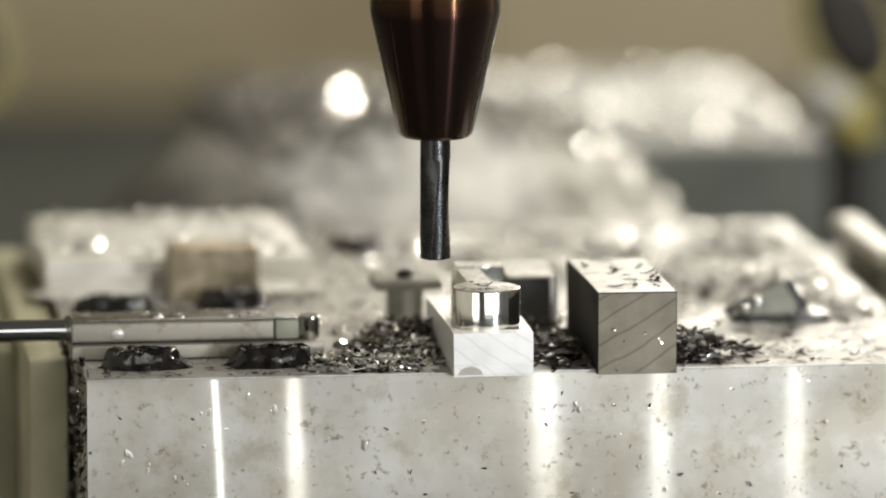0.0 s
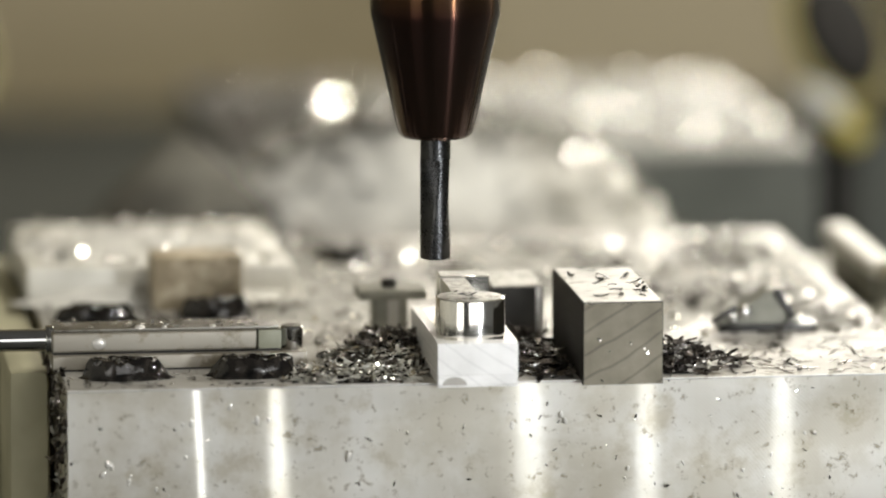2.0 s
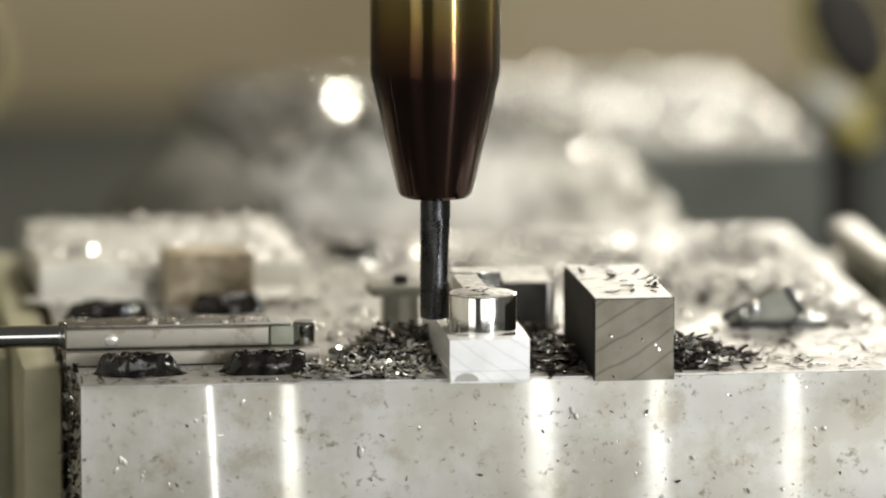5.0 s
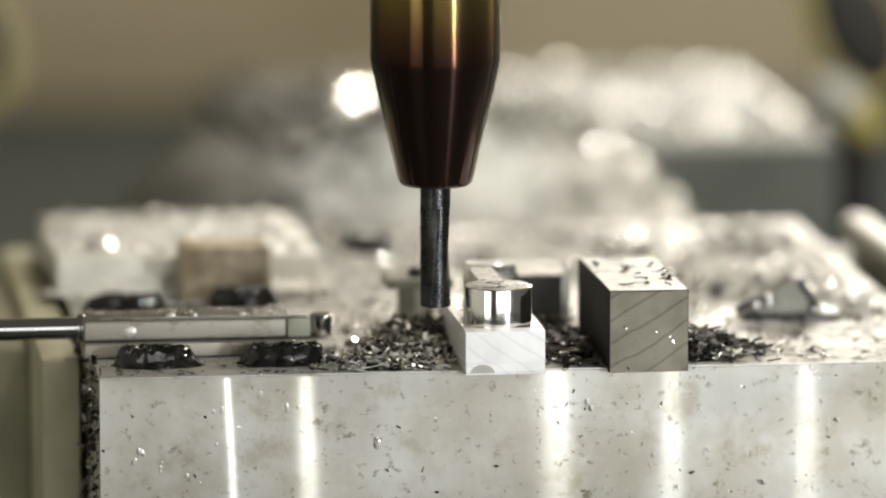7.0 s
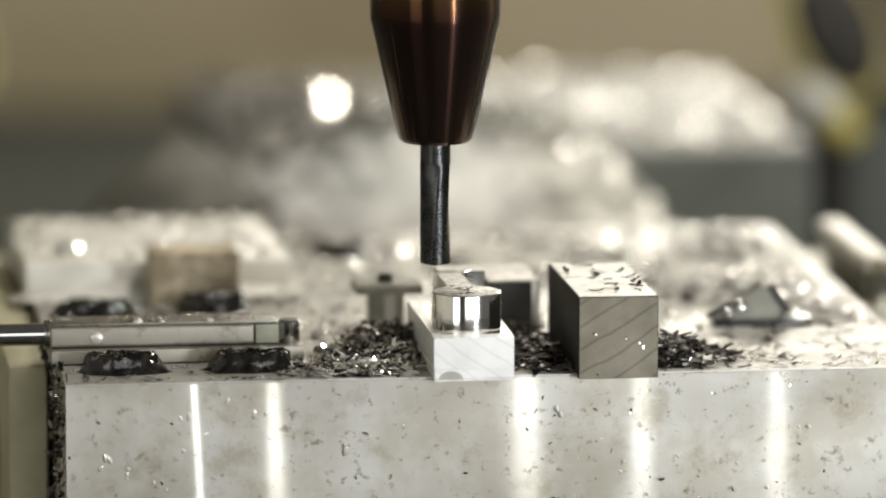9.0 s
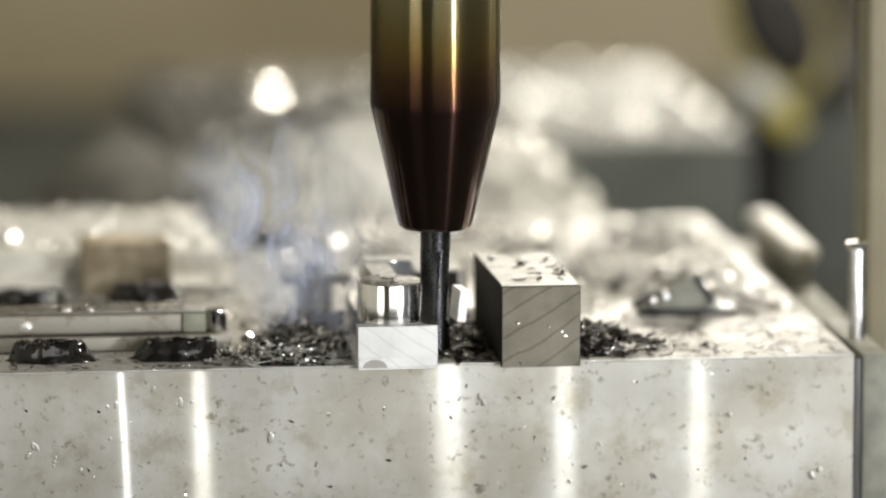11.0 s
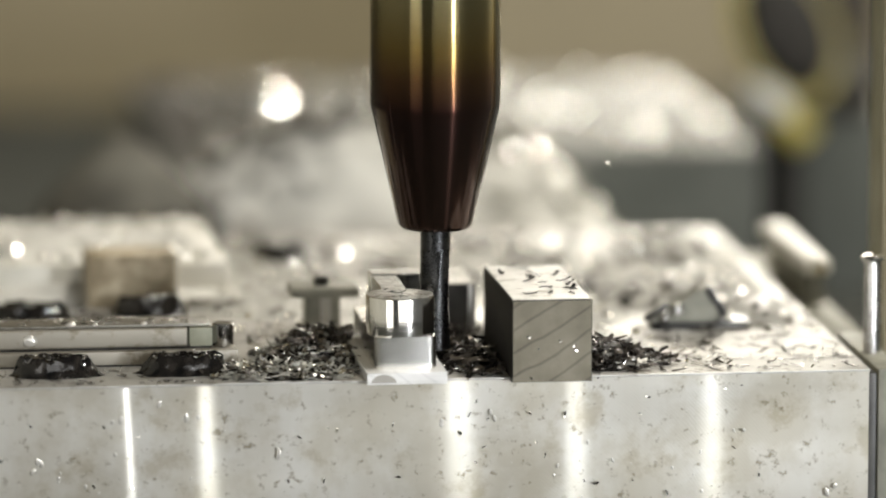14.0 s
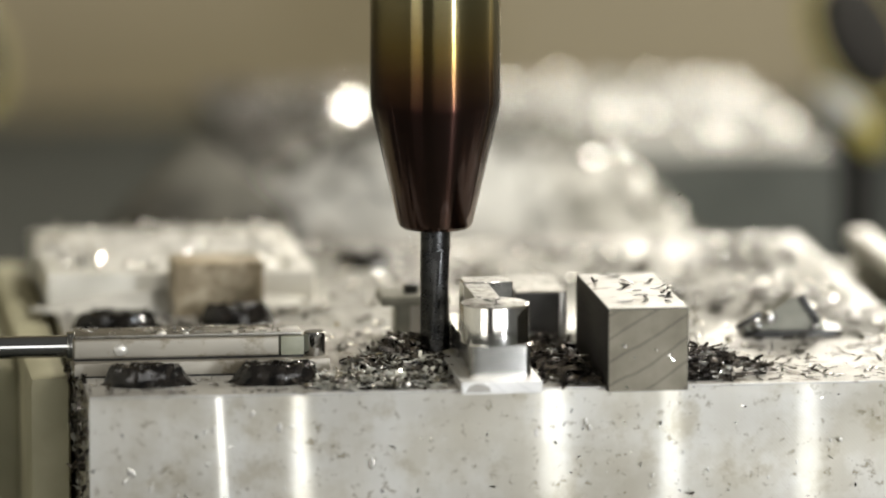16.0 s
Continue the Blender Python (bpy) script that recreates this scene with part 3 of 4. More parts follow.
# ---- finished parts on the fixture ----
def make_tee():
    t = thing("machined_tee", (71.5, 62, 60), "small grey machined part with a flat cap on a stem", "machined part")
    part("stem", box(-3.6, 3.6, -3.6, 3.6, 0, 7.6, 0.3), DULL_STEEL, t)
    part("bright_band", box(-0.6, 1.6, -3.75, -3.6, 0.4, 7.4, 0), STEEL_MATT, t, "bright band down the stem")
    cap = part("cap", box(-6.8, 7.5, -5.5, 6, 7.6, 9.6, 0.35), DULL_STEEL, t, "flat overhanging cap")
    part("pip", lathe([(1.6, 9.6), (1.6, 11.2), (1.2, 11.5)], 20), BLACK_OXIDE, cap, "dark pip on top")
    return t


make_tee()


def make_dark_block():
    t = thing("clamp_jaw", (98.2, 56, 60), "dark clamp jaw with bright milled top beside the bar", "clamp jaw")
    part("jaw", box(-6.3, 3.0, -6.5, 15, 0, 11.0, 0.3), DARK_PART, t)
    part("bright_top", box(-6.1, 4.4, -6.3, 15, 11.0, 11.3, 0.05, 1), BOSS_TOP, t, "bright milled top")
    part("bright_cheek", box(3.0, 4.6, -6.3, 15, 0, 11.0, 0.3), ALU, t, "bright cheek")
    return t


make_dark_block()


def make_low_clamp():
    t = thing("low_clamp", (149, 58, 60), "low grey wedge on a black foot, with bright studs for its glints", "clamp")
    foot = part("foot", prism(rounded(-8, 13, -6, 5, 2.0), 0, 1.3, 0.25), BLACK_OXIDE, t, "thin black foot")
    b = bmesh.new()
    side = ((-8.5, 1.3), (-6.5, 2.8), (-1.0, 5.6), (2.2, 8.4), (3.6, 8.0), (6.4, 4.2), (9.5, 1.3))
    ends = [[b.verts.new((x + lean, y, z)) for x, z in side] for y, lean in ((-4.0, 0.0), (3.6, 0.8))]
    n = len(side)
    for k in range(n):
        b.faces.new((ends[0][k], ends[0][(k + 1) % n], ends[1][(k + 1) % n], ends[1][k]))
    b.faces.new(ends[0][::-1])
    b.faces.new(ends[1])
    bmesh.ops.bevel(b, geom=b.edges[:], offset=0.3, segments=2, affect="EDGES")
    wedge = part("wedge", b, DULL_STEEL, t, "oily grey wedge", smooth=30)
    part("dark_edge", box(-6.4, -0.2, -4.6, -3.9, -0.6, 0.6, 0.2), BLACK_OXIDE, wedge, "dark edge strip").matrix_basis = pose(-0.0042, 0, 0.0052, 0, -30, 0)
    part("dark_edge", box(-3.6, 3.6, -4.6, -3.9, -0.8, 0.8, 0.2), BLACK_OXIDE, wedge, "dark edge strip").matrix_basis = pose(0.0058, 0, 0.0056, 0, 57, 0)
    # Chrome studs stand in for glints on the wedge.
    for x, z, r in ((-5.2, 2.6, 1.0), (-2.6, 4.0, 1.3), (7.0, 2.0, 0.8)):
        part("screw_head", lathe([(r, -5.2), (r * 0.9, -5.6), (r * 0.5, -5.9)][::-1] + [(r, -3.8)], 20, "y", (x, 0, z)), CHROME, foot, "bright stud standing in for a glint")
    return t


make_low_clamp()


def make_bracket():
    t = thing("pin_bracket", (192, 28, 0), "grey bracket with an upright polished locating pin", "bracket")
    part("bracket_body", box(-11.2, -5.6, -20, 26, 0, 58.5, 0.5), DULL_STEEL, t, "grey upright plate")
    part("dark_cheek", box(-13.0, -11.2, -19, 26, 0, 57.5, 0.3), DARK_PART, t, "dark strip down the bracket's side")
    pin = part("locating_pin", lathe([(1.8, 58.5), (1.8, 77.6), (1.7, 77.9)], 28, "z", (-8.7, 0, 0)), STEEL, t, "polished upright pin")
    part("pin_head", lathe([(2.4, 77.9), (2.5, 78.1), (2.5, 78.8), (2.1, 79.1)], 28, "z", (-8.7, 0, 0)), ALU_TURNED, pin, "flat bright pin head")
    return t


make_bracket()


def make_guard_post():
    t = thing("guard_post", (192.0, 66, 0), "tan painted upright guard post beside the fixture", "post")
    part("post_body", box(0, 26, -5, 10, 0, 170, 1.2), POST_TAN, t)
    part("post_seam", box(-0.4, 0, -3, 8, 0, 168, 0), OLIVE_DARK, t, "olive painted edge")
    part("screw_head", lathe([(1.0, -5.8), (1.4, -5.5), (1.4, -5.0)], 20, "y", (2.4, 0, 27)), BLACK_OXIDE, t, "dark screw head")
    return t


make_guard_post()


def make_ledge():
    t = thing("side_ledge", (-38, 120, 0), "olive painted iron ledge beside the fixture", "ledge")
    part("ledge_body", box(27.6, 36.2, -84, 66, 0, 58, 2.5), OLIVE, t)
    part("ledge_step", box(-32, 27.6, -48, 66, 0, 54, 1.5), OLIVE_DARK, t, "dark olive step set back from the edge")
    return t


make_ledge()


def make_side_rail():
    t = thing("side_rail", (187, 145, 0), "pale aluminium rail on a grey stand beside the fixture", "rail")
    part("stand", box(-1.5, 3.0, -28, 20, 54, 61.4, 0.6), DULL_STEEL, t, "grey stand")
    part("tray", box(-8.6, 4.6, -72, 44, 0, 54, 0.8), DULL_STEEL, t, "dull grey tray along the fixture")
    rail = part("rail", box(-3.0, 3.4, -36, 22, 61.4, 65.2, 1.8, 5), WORN_WHITE, t, "pale rounded rail")
    part("rail_end", lathe([(1.3, -37.0), (1.6, -36.5), (1.6, -35.8)], 24, "y", (0.2, 0, 63.3)), ALU_TURNED, rail, "bright round rail end")
    return t


make_side_rail()


def make_knob(at, label):
    t = thing("hand_knob", at, label, "knob", "yellow rimmed knobs")
    part("post", lathe([(11, 0), (11, 2), (7.2, 2.8), (7.2, 62), (6, 64)], 28), BLACK_PLASTIC, t, "black post")
    ring = bmesh.new()
    R, r, seg, tub = 20.0, 1.7, 40, 12
    grid = []
    for k in range(seg):
        a = 2 * math.pi * k / seg
        grid.append([ring.verts.new(((R + r * math.cos(2 * math.pi * j / tub)) * math.cos(a), (R + r * math.cos(2 * math.pi * j / tub)) * math.sin(a), r * math.sin(2 * math.pi * j / tub))) for j in range(tub)])
    for k in range(seg):
        for j in range(tub):
            ring.faces.new((grid[k][j], grid[(k + 1) % seg][j], grid[(k + 1) % seg][(j + 1) % tub], grid[k][(j + 1) % tub]))
    tilt = Matrix.Translation((0.002, 0, 0.077)) @ pose(0, 0, 0, 0, -35, 0) @ pose(0, 0, 0, 0, 0, 47) @ pose(0, 0, 0, 90, 0, 0)
    part("rim", ring, DULL_YELLOW, t, "dull yellow rim").matrix_basis = tilt
    hub = part("hub", lathe([(14.5, -4), (16.0, -3), (16.0, 3), (14.6, 4.2), (4, 5.5)], 32), BLACK_PLASTIC, t, "dark round hub")
    hub.matrix_basis = tilt
    part("grip", box(-7, 6, -2.5, 2.5, -3.2, 3.2, 1.0), WORN_WHITE, t, "pale worn grip").matrix_basis = pose(-0.0045, -0.013, 0.0605, 0, 48, 0)
    part("grip_end", box(-5, 5, -2.8, 2.8, -3.8, 3.8, 1.2), YELLOW, t, "yellow grip end").matrix_basis = pose(0.0025, -0.013, 0.0525, 0, 48, 0)
    return t


make_knob((235, 424, 0), "dark round hand knob with a yellow rim on a black post")
make_knob((-11, 424, 0), "dark round hand knob with a dull yellow rim behind the fixture")



def make_dark_backing():
    # Dark backing behind the knob, invented to fit the camera's view.
    t = thing("dark_backing", (254, 458, 0), "dark brown backing behind the knob, shaped to fit the camera's view", "valve block")
    part("stand", box(-15, 22, -10, 12, 0, 50, 1.0), SHADE_ALU, t, "grey lower block")
    body = part("body", box(-14, 13, -12, 14, 50, 92, 2.5), BACKING_BROWN, t, "dark brown upper block")
    part("fitting", lathe([(4.2, -17), (5, -16), (5, -12)], 24, "y", (5, 0, 64)), BLACK_OXIDE, body, "black round disc")
    return t


make_dark_backing()

# ---- spindle ----
def make_spindle():
    t = thing("tool_holder", (71.9, 10.9, 81.8), "heat-tinted bronze tool holder with a dark end mill", "tool holder")
    nose = 25.0
    prof = [(3.3, 0.4), (3.3, 0.0), (6.0, 0.0), (6.9, 0.2), (7.5, 0.8), (7.9, 1.9), (13.2, 25.2), (13.35, 26.2), (13.35, 130.0)]
    body = part("holder_body", lathe(prof, 96), HOLDER, t, "bronze and brown tinted taper", smooth=12)
    body.location = (0, 0, nose * MM)
    mill = bmesh.new()
    lathe([(3.08, 20.5), (3.08, 26.5)], 36, bm=mill)
    seg, levels, rings = 48, 44, []
    for j in range(levels + 1):
        h = 0.0 + 21.0 * j / levels
        ring = []
        for k in range(seg):
            a = 2 * math.pi * k / seg
            u = (a * 3 / (2 * math.pi)) % 1.0
            r = 3.12 if u < 0.42 else 3.12 - 0.42 * math.sin(math.pi * min(1.0, (u - 0.42) / 0.58)) ** 0.8
            tw = radians(h * 2.2)
            ring.append(mill.verts.new((r * math.cos(a + tw), r * math.sin(a + tw), h)))
        rings.append(ring)
    for p, q in zip(rings, rings[1:]):
        for k in range(seg):
            mill.faces.new((p[k], p[(k + 1) % seg], q[(k + 1) % seg], q[k]))
    mill.faces.new(rings[0][::-1])
    mill.faces.new(rings[-1])
    m = part("end_mill", mill, CARBIDE, t, "dark coated three-flute end mill", smooth=35)
    return t, m


SPINDLE, END_MILL = make_spindle()


# ---- slivers that the cutter takes off the stock ----
def make_slivers():
    made = []
    cuts = []
    for k in range(5):
        cuts.append((74.0, 75.9, 1.0 + 8.6 * k, 9.6 + 8.6 * k, 9.93 + 0.055 * k))
    for k in range(4):
        cuts.append((88.5, 90.3, 35.4 - 8.6 * k, 44.0 - 8.6 * k, 10.62 + 0.09 * k))
    cuts.append((88.5, 90.3, 1.0, 9.6, 10.98))
    for k in range(3):
        x1 = 90.1 - 5.433 * k
        cuts.append((x1 - 5.433, x1, -3.2, 1.0, 11.06 + 0.06 * k))
    for k in range(2):
        cuts.append((75.9 + 6.3 * k, 82.2 + 6.3 * k, 41.0, 44.0, 10.25 + 0.1 * k))
    rnd = random.Random(11)
    for x0, x1, y0, y1, t in cuts:
        c = Vector(((x0 + x1) / 2, (y0 + y1) / 2, 65.225))
        ob = new("stock_sliver", mesh_of("stock_sliver", box(x0, x1, y0, y1, 62.0, 68.45, 0), ALU_STOCK))
        tagged(ob, "bright aluminium sliver milled off the workpiece", "metal chip", "slivers from the workpiece")
        end = Vector((rnd.uniform(106, 116), rnd.uniform(50, 68), 61.1))
        made.append((ob, c, end, t, [85.0, 0, rnd.uniform(-70, 70)] if x1 - x0 > 3 else [0, 86.0, rnd.uniform(-70, 70)]))
    return made


SLIVERS = make_slivers()


# ---- chips ----
def chip_cloud(name, mat, spots, label, category="metal chips"):
    """Curled chips as one mesh; spots yields place (mm), length, width, curl and a turn."""
    verts, faces = [], []
    for place, length, width, curl, turn in spots:
        base, seg = len(verts), 6
        for k in range(seg + 1):
            u = k / seg - 0.5
            a = curl * u
            if abs(curl) > 0.05:
                x, z = length / curl * math.sin(a), length / curl * (1 - math.cos(a))
            else:
                x, z = length * u, 0.0
            w = width * (1 - 1.6 * u * u) / 2
            nx, nz = -math.sin(a), math.cos(a)
            th = 0.10
            for s, q in ((-1, 0), (1, 0), (1, 1), (-1, 1)):
                v = turn @ Vector((x + nx * th * q, s * w + 0.25 * width * math.sin(3 * u), z + nz * th * q))
                verts.append(((place[0] + v.x) * MM, (place[1] + v.y) * MM, (place[2] + v.z) * MM))
        for k in range(seg):
            p, q = base + 4 * k, base + 4 * k + 4
            for j in range(4):
                faces.append((p + j, p + (j + 1) % 4, q + (j + 1) % 4, q + j))
        faces.append((base + 3, base + 2, base + 1, base))
        e = base + 4 * seg
        faces.append((e, e + 1, e + 2, e + 3))
    me = bpy.data.meshes.new(name)
    me.from_pydata(verts, [], faces)
    me.materials.append(mat)
    ob = new(name, me)
    return tagged(ob, label, category, "", "stuff")


def tumbled(rnd, flat):
    return Euler((rnd.gauss(0, flat), rnd.gauss(0, flat), rnd.uniform(0, 6.28))).to_matrix()


# solid forms that chips may not enter: x0, x1, y0, y1, top
SOLIDS = ((73.5, 90.8, -2, 44.5, 0), (103, 120.2, -2, 41, 0), (-2.5, 50.5, 21.5, 38.5, 0), (3.0, 21.5, 9, 18.2, 0), (29, 47.5, 8.4, 17.6, 0))


def free(x, y):
    return not any(a < x < b and c < y < d for a, b, c, d, e in SOLIDS)


HEAPS = ((65, 26, 11, 13, 3.2), (58, 10, 16, 10, 1.5), (69, 36, 9, 12, 4.9), (97, 22, 7, 22, 3.0), (96, 48, 6, 8, 2.6), (124, 14, 8, 12, 4.6), (131, 13, 9, 9, 2.0),
         (150, 110, 24, 38, 2.6), (120, 140, 26, 40, 2.4), (60, 150, 20, 34, 2.0), (165, 70, 9, 20, 1.4), (128, 80, 12, 24, 1.8), (60, 95, 14, 22, 1.5), (162, 150, 14, 30, 3.6))


def heap_height(x, y):
    h = 0.0
    for cx, cy, rx, ry, top in HEAPS:
        d = ((x - cx) / rx) ** 2 + ((y - cy) / ry) ** 2
        if d < 1:
            h = max(h, top * (1 - d) ** 0.9)
    return h


def heap_mesh(name, cx, cy, rx, ry, top, z, mat, label, seed, power=2.0):
    """A low uneven mound that carries the loose chips."""
    b = bmesh.new()
    n, rings = 40, []
    for j in range(9):
        r = 1 - j / 8.0
        ring = []
        for k in range(n):
            a = 2 * math.pi * k / n
            x, y = cx + rx * r * math.cos(a), cy + ry * r * math.sin(a)
            wob = noise.noise(Vector((x * 0.35 + seed, y * 0.35, 1.3))) * 0.9 if j else 0
            ring.append(b.verts.new((x, y, z + max(0.0, top * 0.78 * (1 - r ** power) ** 0.9 + wob * min(1, j / 3)))))
        rings.append(ring)
    for p, q in zip(rings, rings[1:]):
        for k in range(n):
            b.faces.new((p[k], p[(k + 1) % n], q[(k + 1) % n], q[k]))
    b.faces.new(rings[0][::-1])
    bmesh.ops.remove_doubles(b, verts=b.verts[:], dist=0.001)
    ob = new(name, mesh_of(name, b, mat, 60))
    return tagged(ob, label, "chip heap", "", "stuff")


for k, (cx, cy, rx, ry, top) in enumerate(HEAPS[:6]):
    if k not in (4,):
        heap_mesh("chip_heap", cx, cy, rx * 0.85, ry * 0.85, top * 0.85, 60, SLUDGE if k != 1 else CHIP_DARK, "dark wet heap of fine aluminium swarf", k)
for k, (cx, cy, rx, ry, top) in enumerate(HEAPS[7:]):
    heap_mesh("chip_heap", cx, cy, rx, ry, top, 60, CHIP_DULL, "pale heap of bright aluminium chips", 20 + k)
heap_mesh("chip_mound", 106, 268, 80, 42, 98, 0, CHIP_PALE, "large pale mound of chips between the fixtures", 50, 3.1)

# Swarf bank whose dark colour also carries the shade on this end.
heap_mesh("chip_mound", 44, 252, 62, 38, 99, 0, SHADED_HEAP, "dark brown bank of swarf, carrying the shade on the mound's left end", 51, 1.2)


SIDEWAYS = Matrix.Rotation(math.pi / 2, 3, "X")


def near_pile(rnd, count, which, long=(2.0, 5.5), wide=(0.5, 1.5), curl=2.6, flat=0.24, laid=0.35):
    """Chips on the heaps; a share of the curls is laid on its side."""
    for _ in range(count):
        cx, cy, rx, ry, top = HEAPS[rnd.choice(which)]
        a, r = rnd.uniform(0, 6.28), rnd.random() ** 0.5
        x, y = cx + rx * r * math.cos(a), cy + ry * r * math.sin(a)
        if not free(x, y) or y < 0.8:
            continue
        yield (x, y, 60.3 + heap_height(x, y) * rnd.uniform(0.75, 1.0)), rnd.uniform(*long), rnd.uniform(*wide), rnd.uniform(-curl, curl), tumbled(rnd, flat) @ (SIDEWAYS if rnd.random() < laid else Matrix.Identity(3))


def scattered(rnd, count, x0, x1, y0, y1, lo, hi, flat=0.28, curl=2.4):
    for _ in range(count):
        x, y = rnd.uniform(x0, x1), rnd.uniform(y0, y1)
        if free(x, y):
            yield (x, y, 60.15 + heap_height(x, y)), rnd.uniform(lo, hi), rnd.uniform(0.3, 0.9), rnd.uniform(-curl, curl), tumbled(rnd, flat)


def in_patches(rnd, count, x0, x1, y0, y1):
    """Chips that gather in drifts some 15 mm across."""
    for _ in range(count):
        x, y = rnd.uniform(x0, x1), rnd.uniform(y0, y1)
        if free(x, y) and noise.noise(Vector((x * 0.055, y * 0.03, 4.2))) > rnd.uniform(-0.15, 0.2):
            yield (x, y, 60.2 + heap_height(x, y)), rnd.uniform(2.0, 6.0), rnd.uniform(0.8, 2.0), rnd.uniform(-1.6, 1.6), tumbled(rnd, 0.2)


R = random.Random(5)
chip_cloud("swarf", CHIP_GREY, near_pile(R, 190, (0, 1, 1, 1, 1), (2.6, 7.0), (0.5, 1.2), 2.0, 0.16, 0.2), "tangled oily aluminium swarf beside the workpiece")
chip_cloud("bright_swarf", CHIP_BRIGHT, near_pile(R, 170, (1, 1, 1, 0), (2.0, 5.5), (0.5, 1.2), 2.0, 0.18, 0.2), "bright curled swarf spread before the dark heap")
chip_cloud("bright_swarf", CHIP_BRIGHT, near_pile(R, 26, (0, 2, 3, 3), (1.0, 2.6), (0.3, 0.9)), "single bright chips on the dark heaps")
chip_cloud("dark_swarf", CHIP_DARK, near_pile(R, 360, (0, 0, 2, 2, 3, 3, 4), (3.0, 8.0), (0.7, 2.0), 1.8, 0.2, 0.15), "dark wet swarf packed beside the workpiece")
chip_cloud("dark_swarf", CHIP_DARK, near_pile(R, 150, (1, 1, 1), (2.0, 5.5), (0.4, 1.2), 2.0, 0.18, 0.2), "dark chips among the bright ones before the heap")
chip_cloud("curled_swarf", CHIP_DARK, near_pile(R, 170, (5, 5, 6), (4.0, 9.0), (0.4, 1.0), 5.4, 0.22, 1.0), "dark curled strands heaped beside the sawn bar")
chip_cloud("curled_swarf", CHIP, near_pile(R, 70, (5, 5, 6), (3.0, 8.0), (0.3, 0.8), 5.4, 0.22, 1.0), "glinting curled strands heaped beside the sawn bar")
chip_cloud("loose_chips", CHIP, scattered(R, 26, 132, 176, 0.8, 40, 1.0, 3.0), "loose curled chips lying on the fixture top")
chip_cloud("loose_chips", CHIP_DARK, scattered(R, 130, 124, 176, 2.5, 44, 1.6, 4.6, 0.09, 0.9), "dark flat chips lying on the fixture top")
chip_cloud("loose_chips", CHIP_DARK, scattered(R, 40, 2, 74, 0.8, 10, 0.8, 2.6, 0.10, 0.8), "dark chips on the front of the fixture")
chip_cloud("loose_chips", CHIP, scattered(R, 150, 1, 74, 0.8, 60, 0.6, 2.2), "small chips on the front of the fixture")
chip_cloud("bright_chips", CHIP_BRIGHT, scattered(R, 800, 2, 176, 45, 188, 1.6, 5.5), "bright chips covering the rear of the fixture")
chip_cloud("dark_chips", CHIP_DARK, in_patches(R, 1500, 2, 176, 48, 188), "dark chips lying in patches among the bright ones")
chip_cloud("bright_chips", CHIP_BRIGHT, (((R.uniform(72, 210), R.uniform(320, 468), 60.3), R.uniform(2, 6), R.uniform(0.6, 1.6), R.uniform(-2, 2), tumbled(R, 0.4)) for _ in range(300)), "bright chips covering the rear fixture")
# Dark chips, added thickest at the left to dim that half.
chip_cloud("dark_chips", CHIP_DARK, (((64 + 80 * R.random() ** 1.5, R.uniform(320, 466), 60.6), R.uniform(3, 8), R.uniform(1.0, 2.4), R.uniform(-2, 2), tumbled(R, 0.3)) for _ in range(420)), "dark curled chips on the rear fixture, massed to dim its left")
heap_mesh("chip_heap", 27, 107.5, 33, 10.5, 4.4, 60, CHIP_PALE, "pale bank of packed chips against the stop plate", 70)
heap_mesh("chip_heap", 24, 139, 27, 28, 1.7, 67.4, CHIP_PALE, "pale heap of chips on the stop plate", 71)
chip_cloud("bright_chips", CHIP_BRIGHT, (((R.uniform(-2, 55), R.uniform(109, 169), 67.7 + R.uniform(0, 1.2)), R.uniform(1.5, 5), R.uniform(0.5, 1.4), R.uniform(-2, 2), tumbled(R, 0.5)) for _ in range(170)), "bright chips heaped on the stop plate")
chip_cloud("clinging_swarf", CHIP_DARK, (((-R.uniform(0.1, 2.8) * R.random(), R.uniform(1, 44), 61 - 36 * R.random() ** 1.3), R.uniform(1.2, 4), R.uniform(0.4, 1.2), R.uniform(-3, 3), tumbled(R, 1.2)) for _ in range(190)), "dark wet swarf clinging to the fixture's side")
chip_cloud("clinging_swarf", CHIP_GREY, (((-R.uniform(0.1, 2.8) * R.random(), R.uniform(1, 44), 61 - 36 * R.random() ** 1.3), R.uniform(0.8, 2.5), R.uniform(0.3, 0.8), R.uniform(-3, 3), tumbled(R, 1.2)) for _ in range(150)), "glinting swarf clinging to the fixture's side")
GLINT = material("mirror_bright_flake", (0.86, 0.85, 0.80), (0.92, 0.91, 0.87), 0.11, 1.0, 160, 0.0, 900, rough_var=0.02)
chip_cloud("glinting_flakes", GLINT, (((R.uniform(98, 211), R.uniform(322, 468), 61.0), R.uniform(2.4, 4.2), R.uniform(2.0, 3.6), R.uniform(-0.25, 0.25), tumbled(R, 0.15)) for _ in range(46)), "mirror-bright flakes on the rear fixture")


def on_mound(rnd, count, lo, hi, flat, arc=(0, 6.28)):
    for _ in range(count):
        a, r = rnd.uniform(*arc), rnd.uniform(0.05, 0.97)
        z = 98 * 0.78 * (1 - r ** 3.1) ** 0.9 + 0.8
        yield (106 + 80 * r * math.cos(a), 268 + 42 * r * math.sin(a), z), rnd.uniform(lo, hi), rnd.uniform(0.5, 0.8) * lo, rnd.uniform(-1, 1), tumbled(rnd, flat)


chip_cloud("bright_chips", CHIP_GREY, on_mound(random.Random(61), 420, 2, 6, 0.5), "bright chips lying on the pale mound")
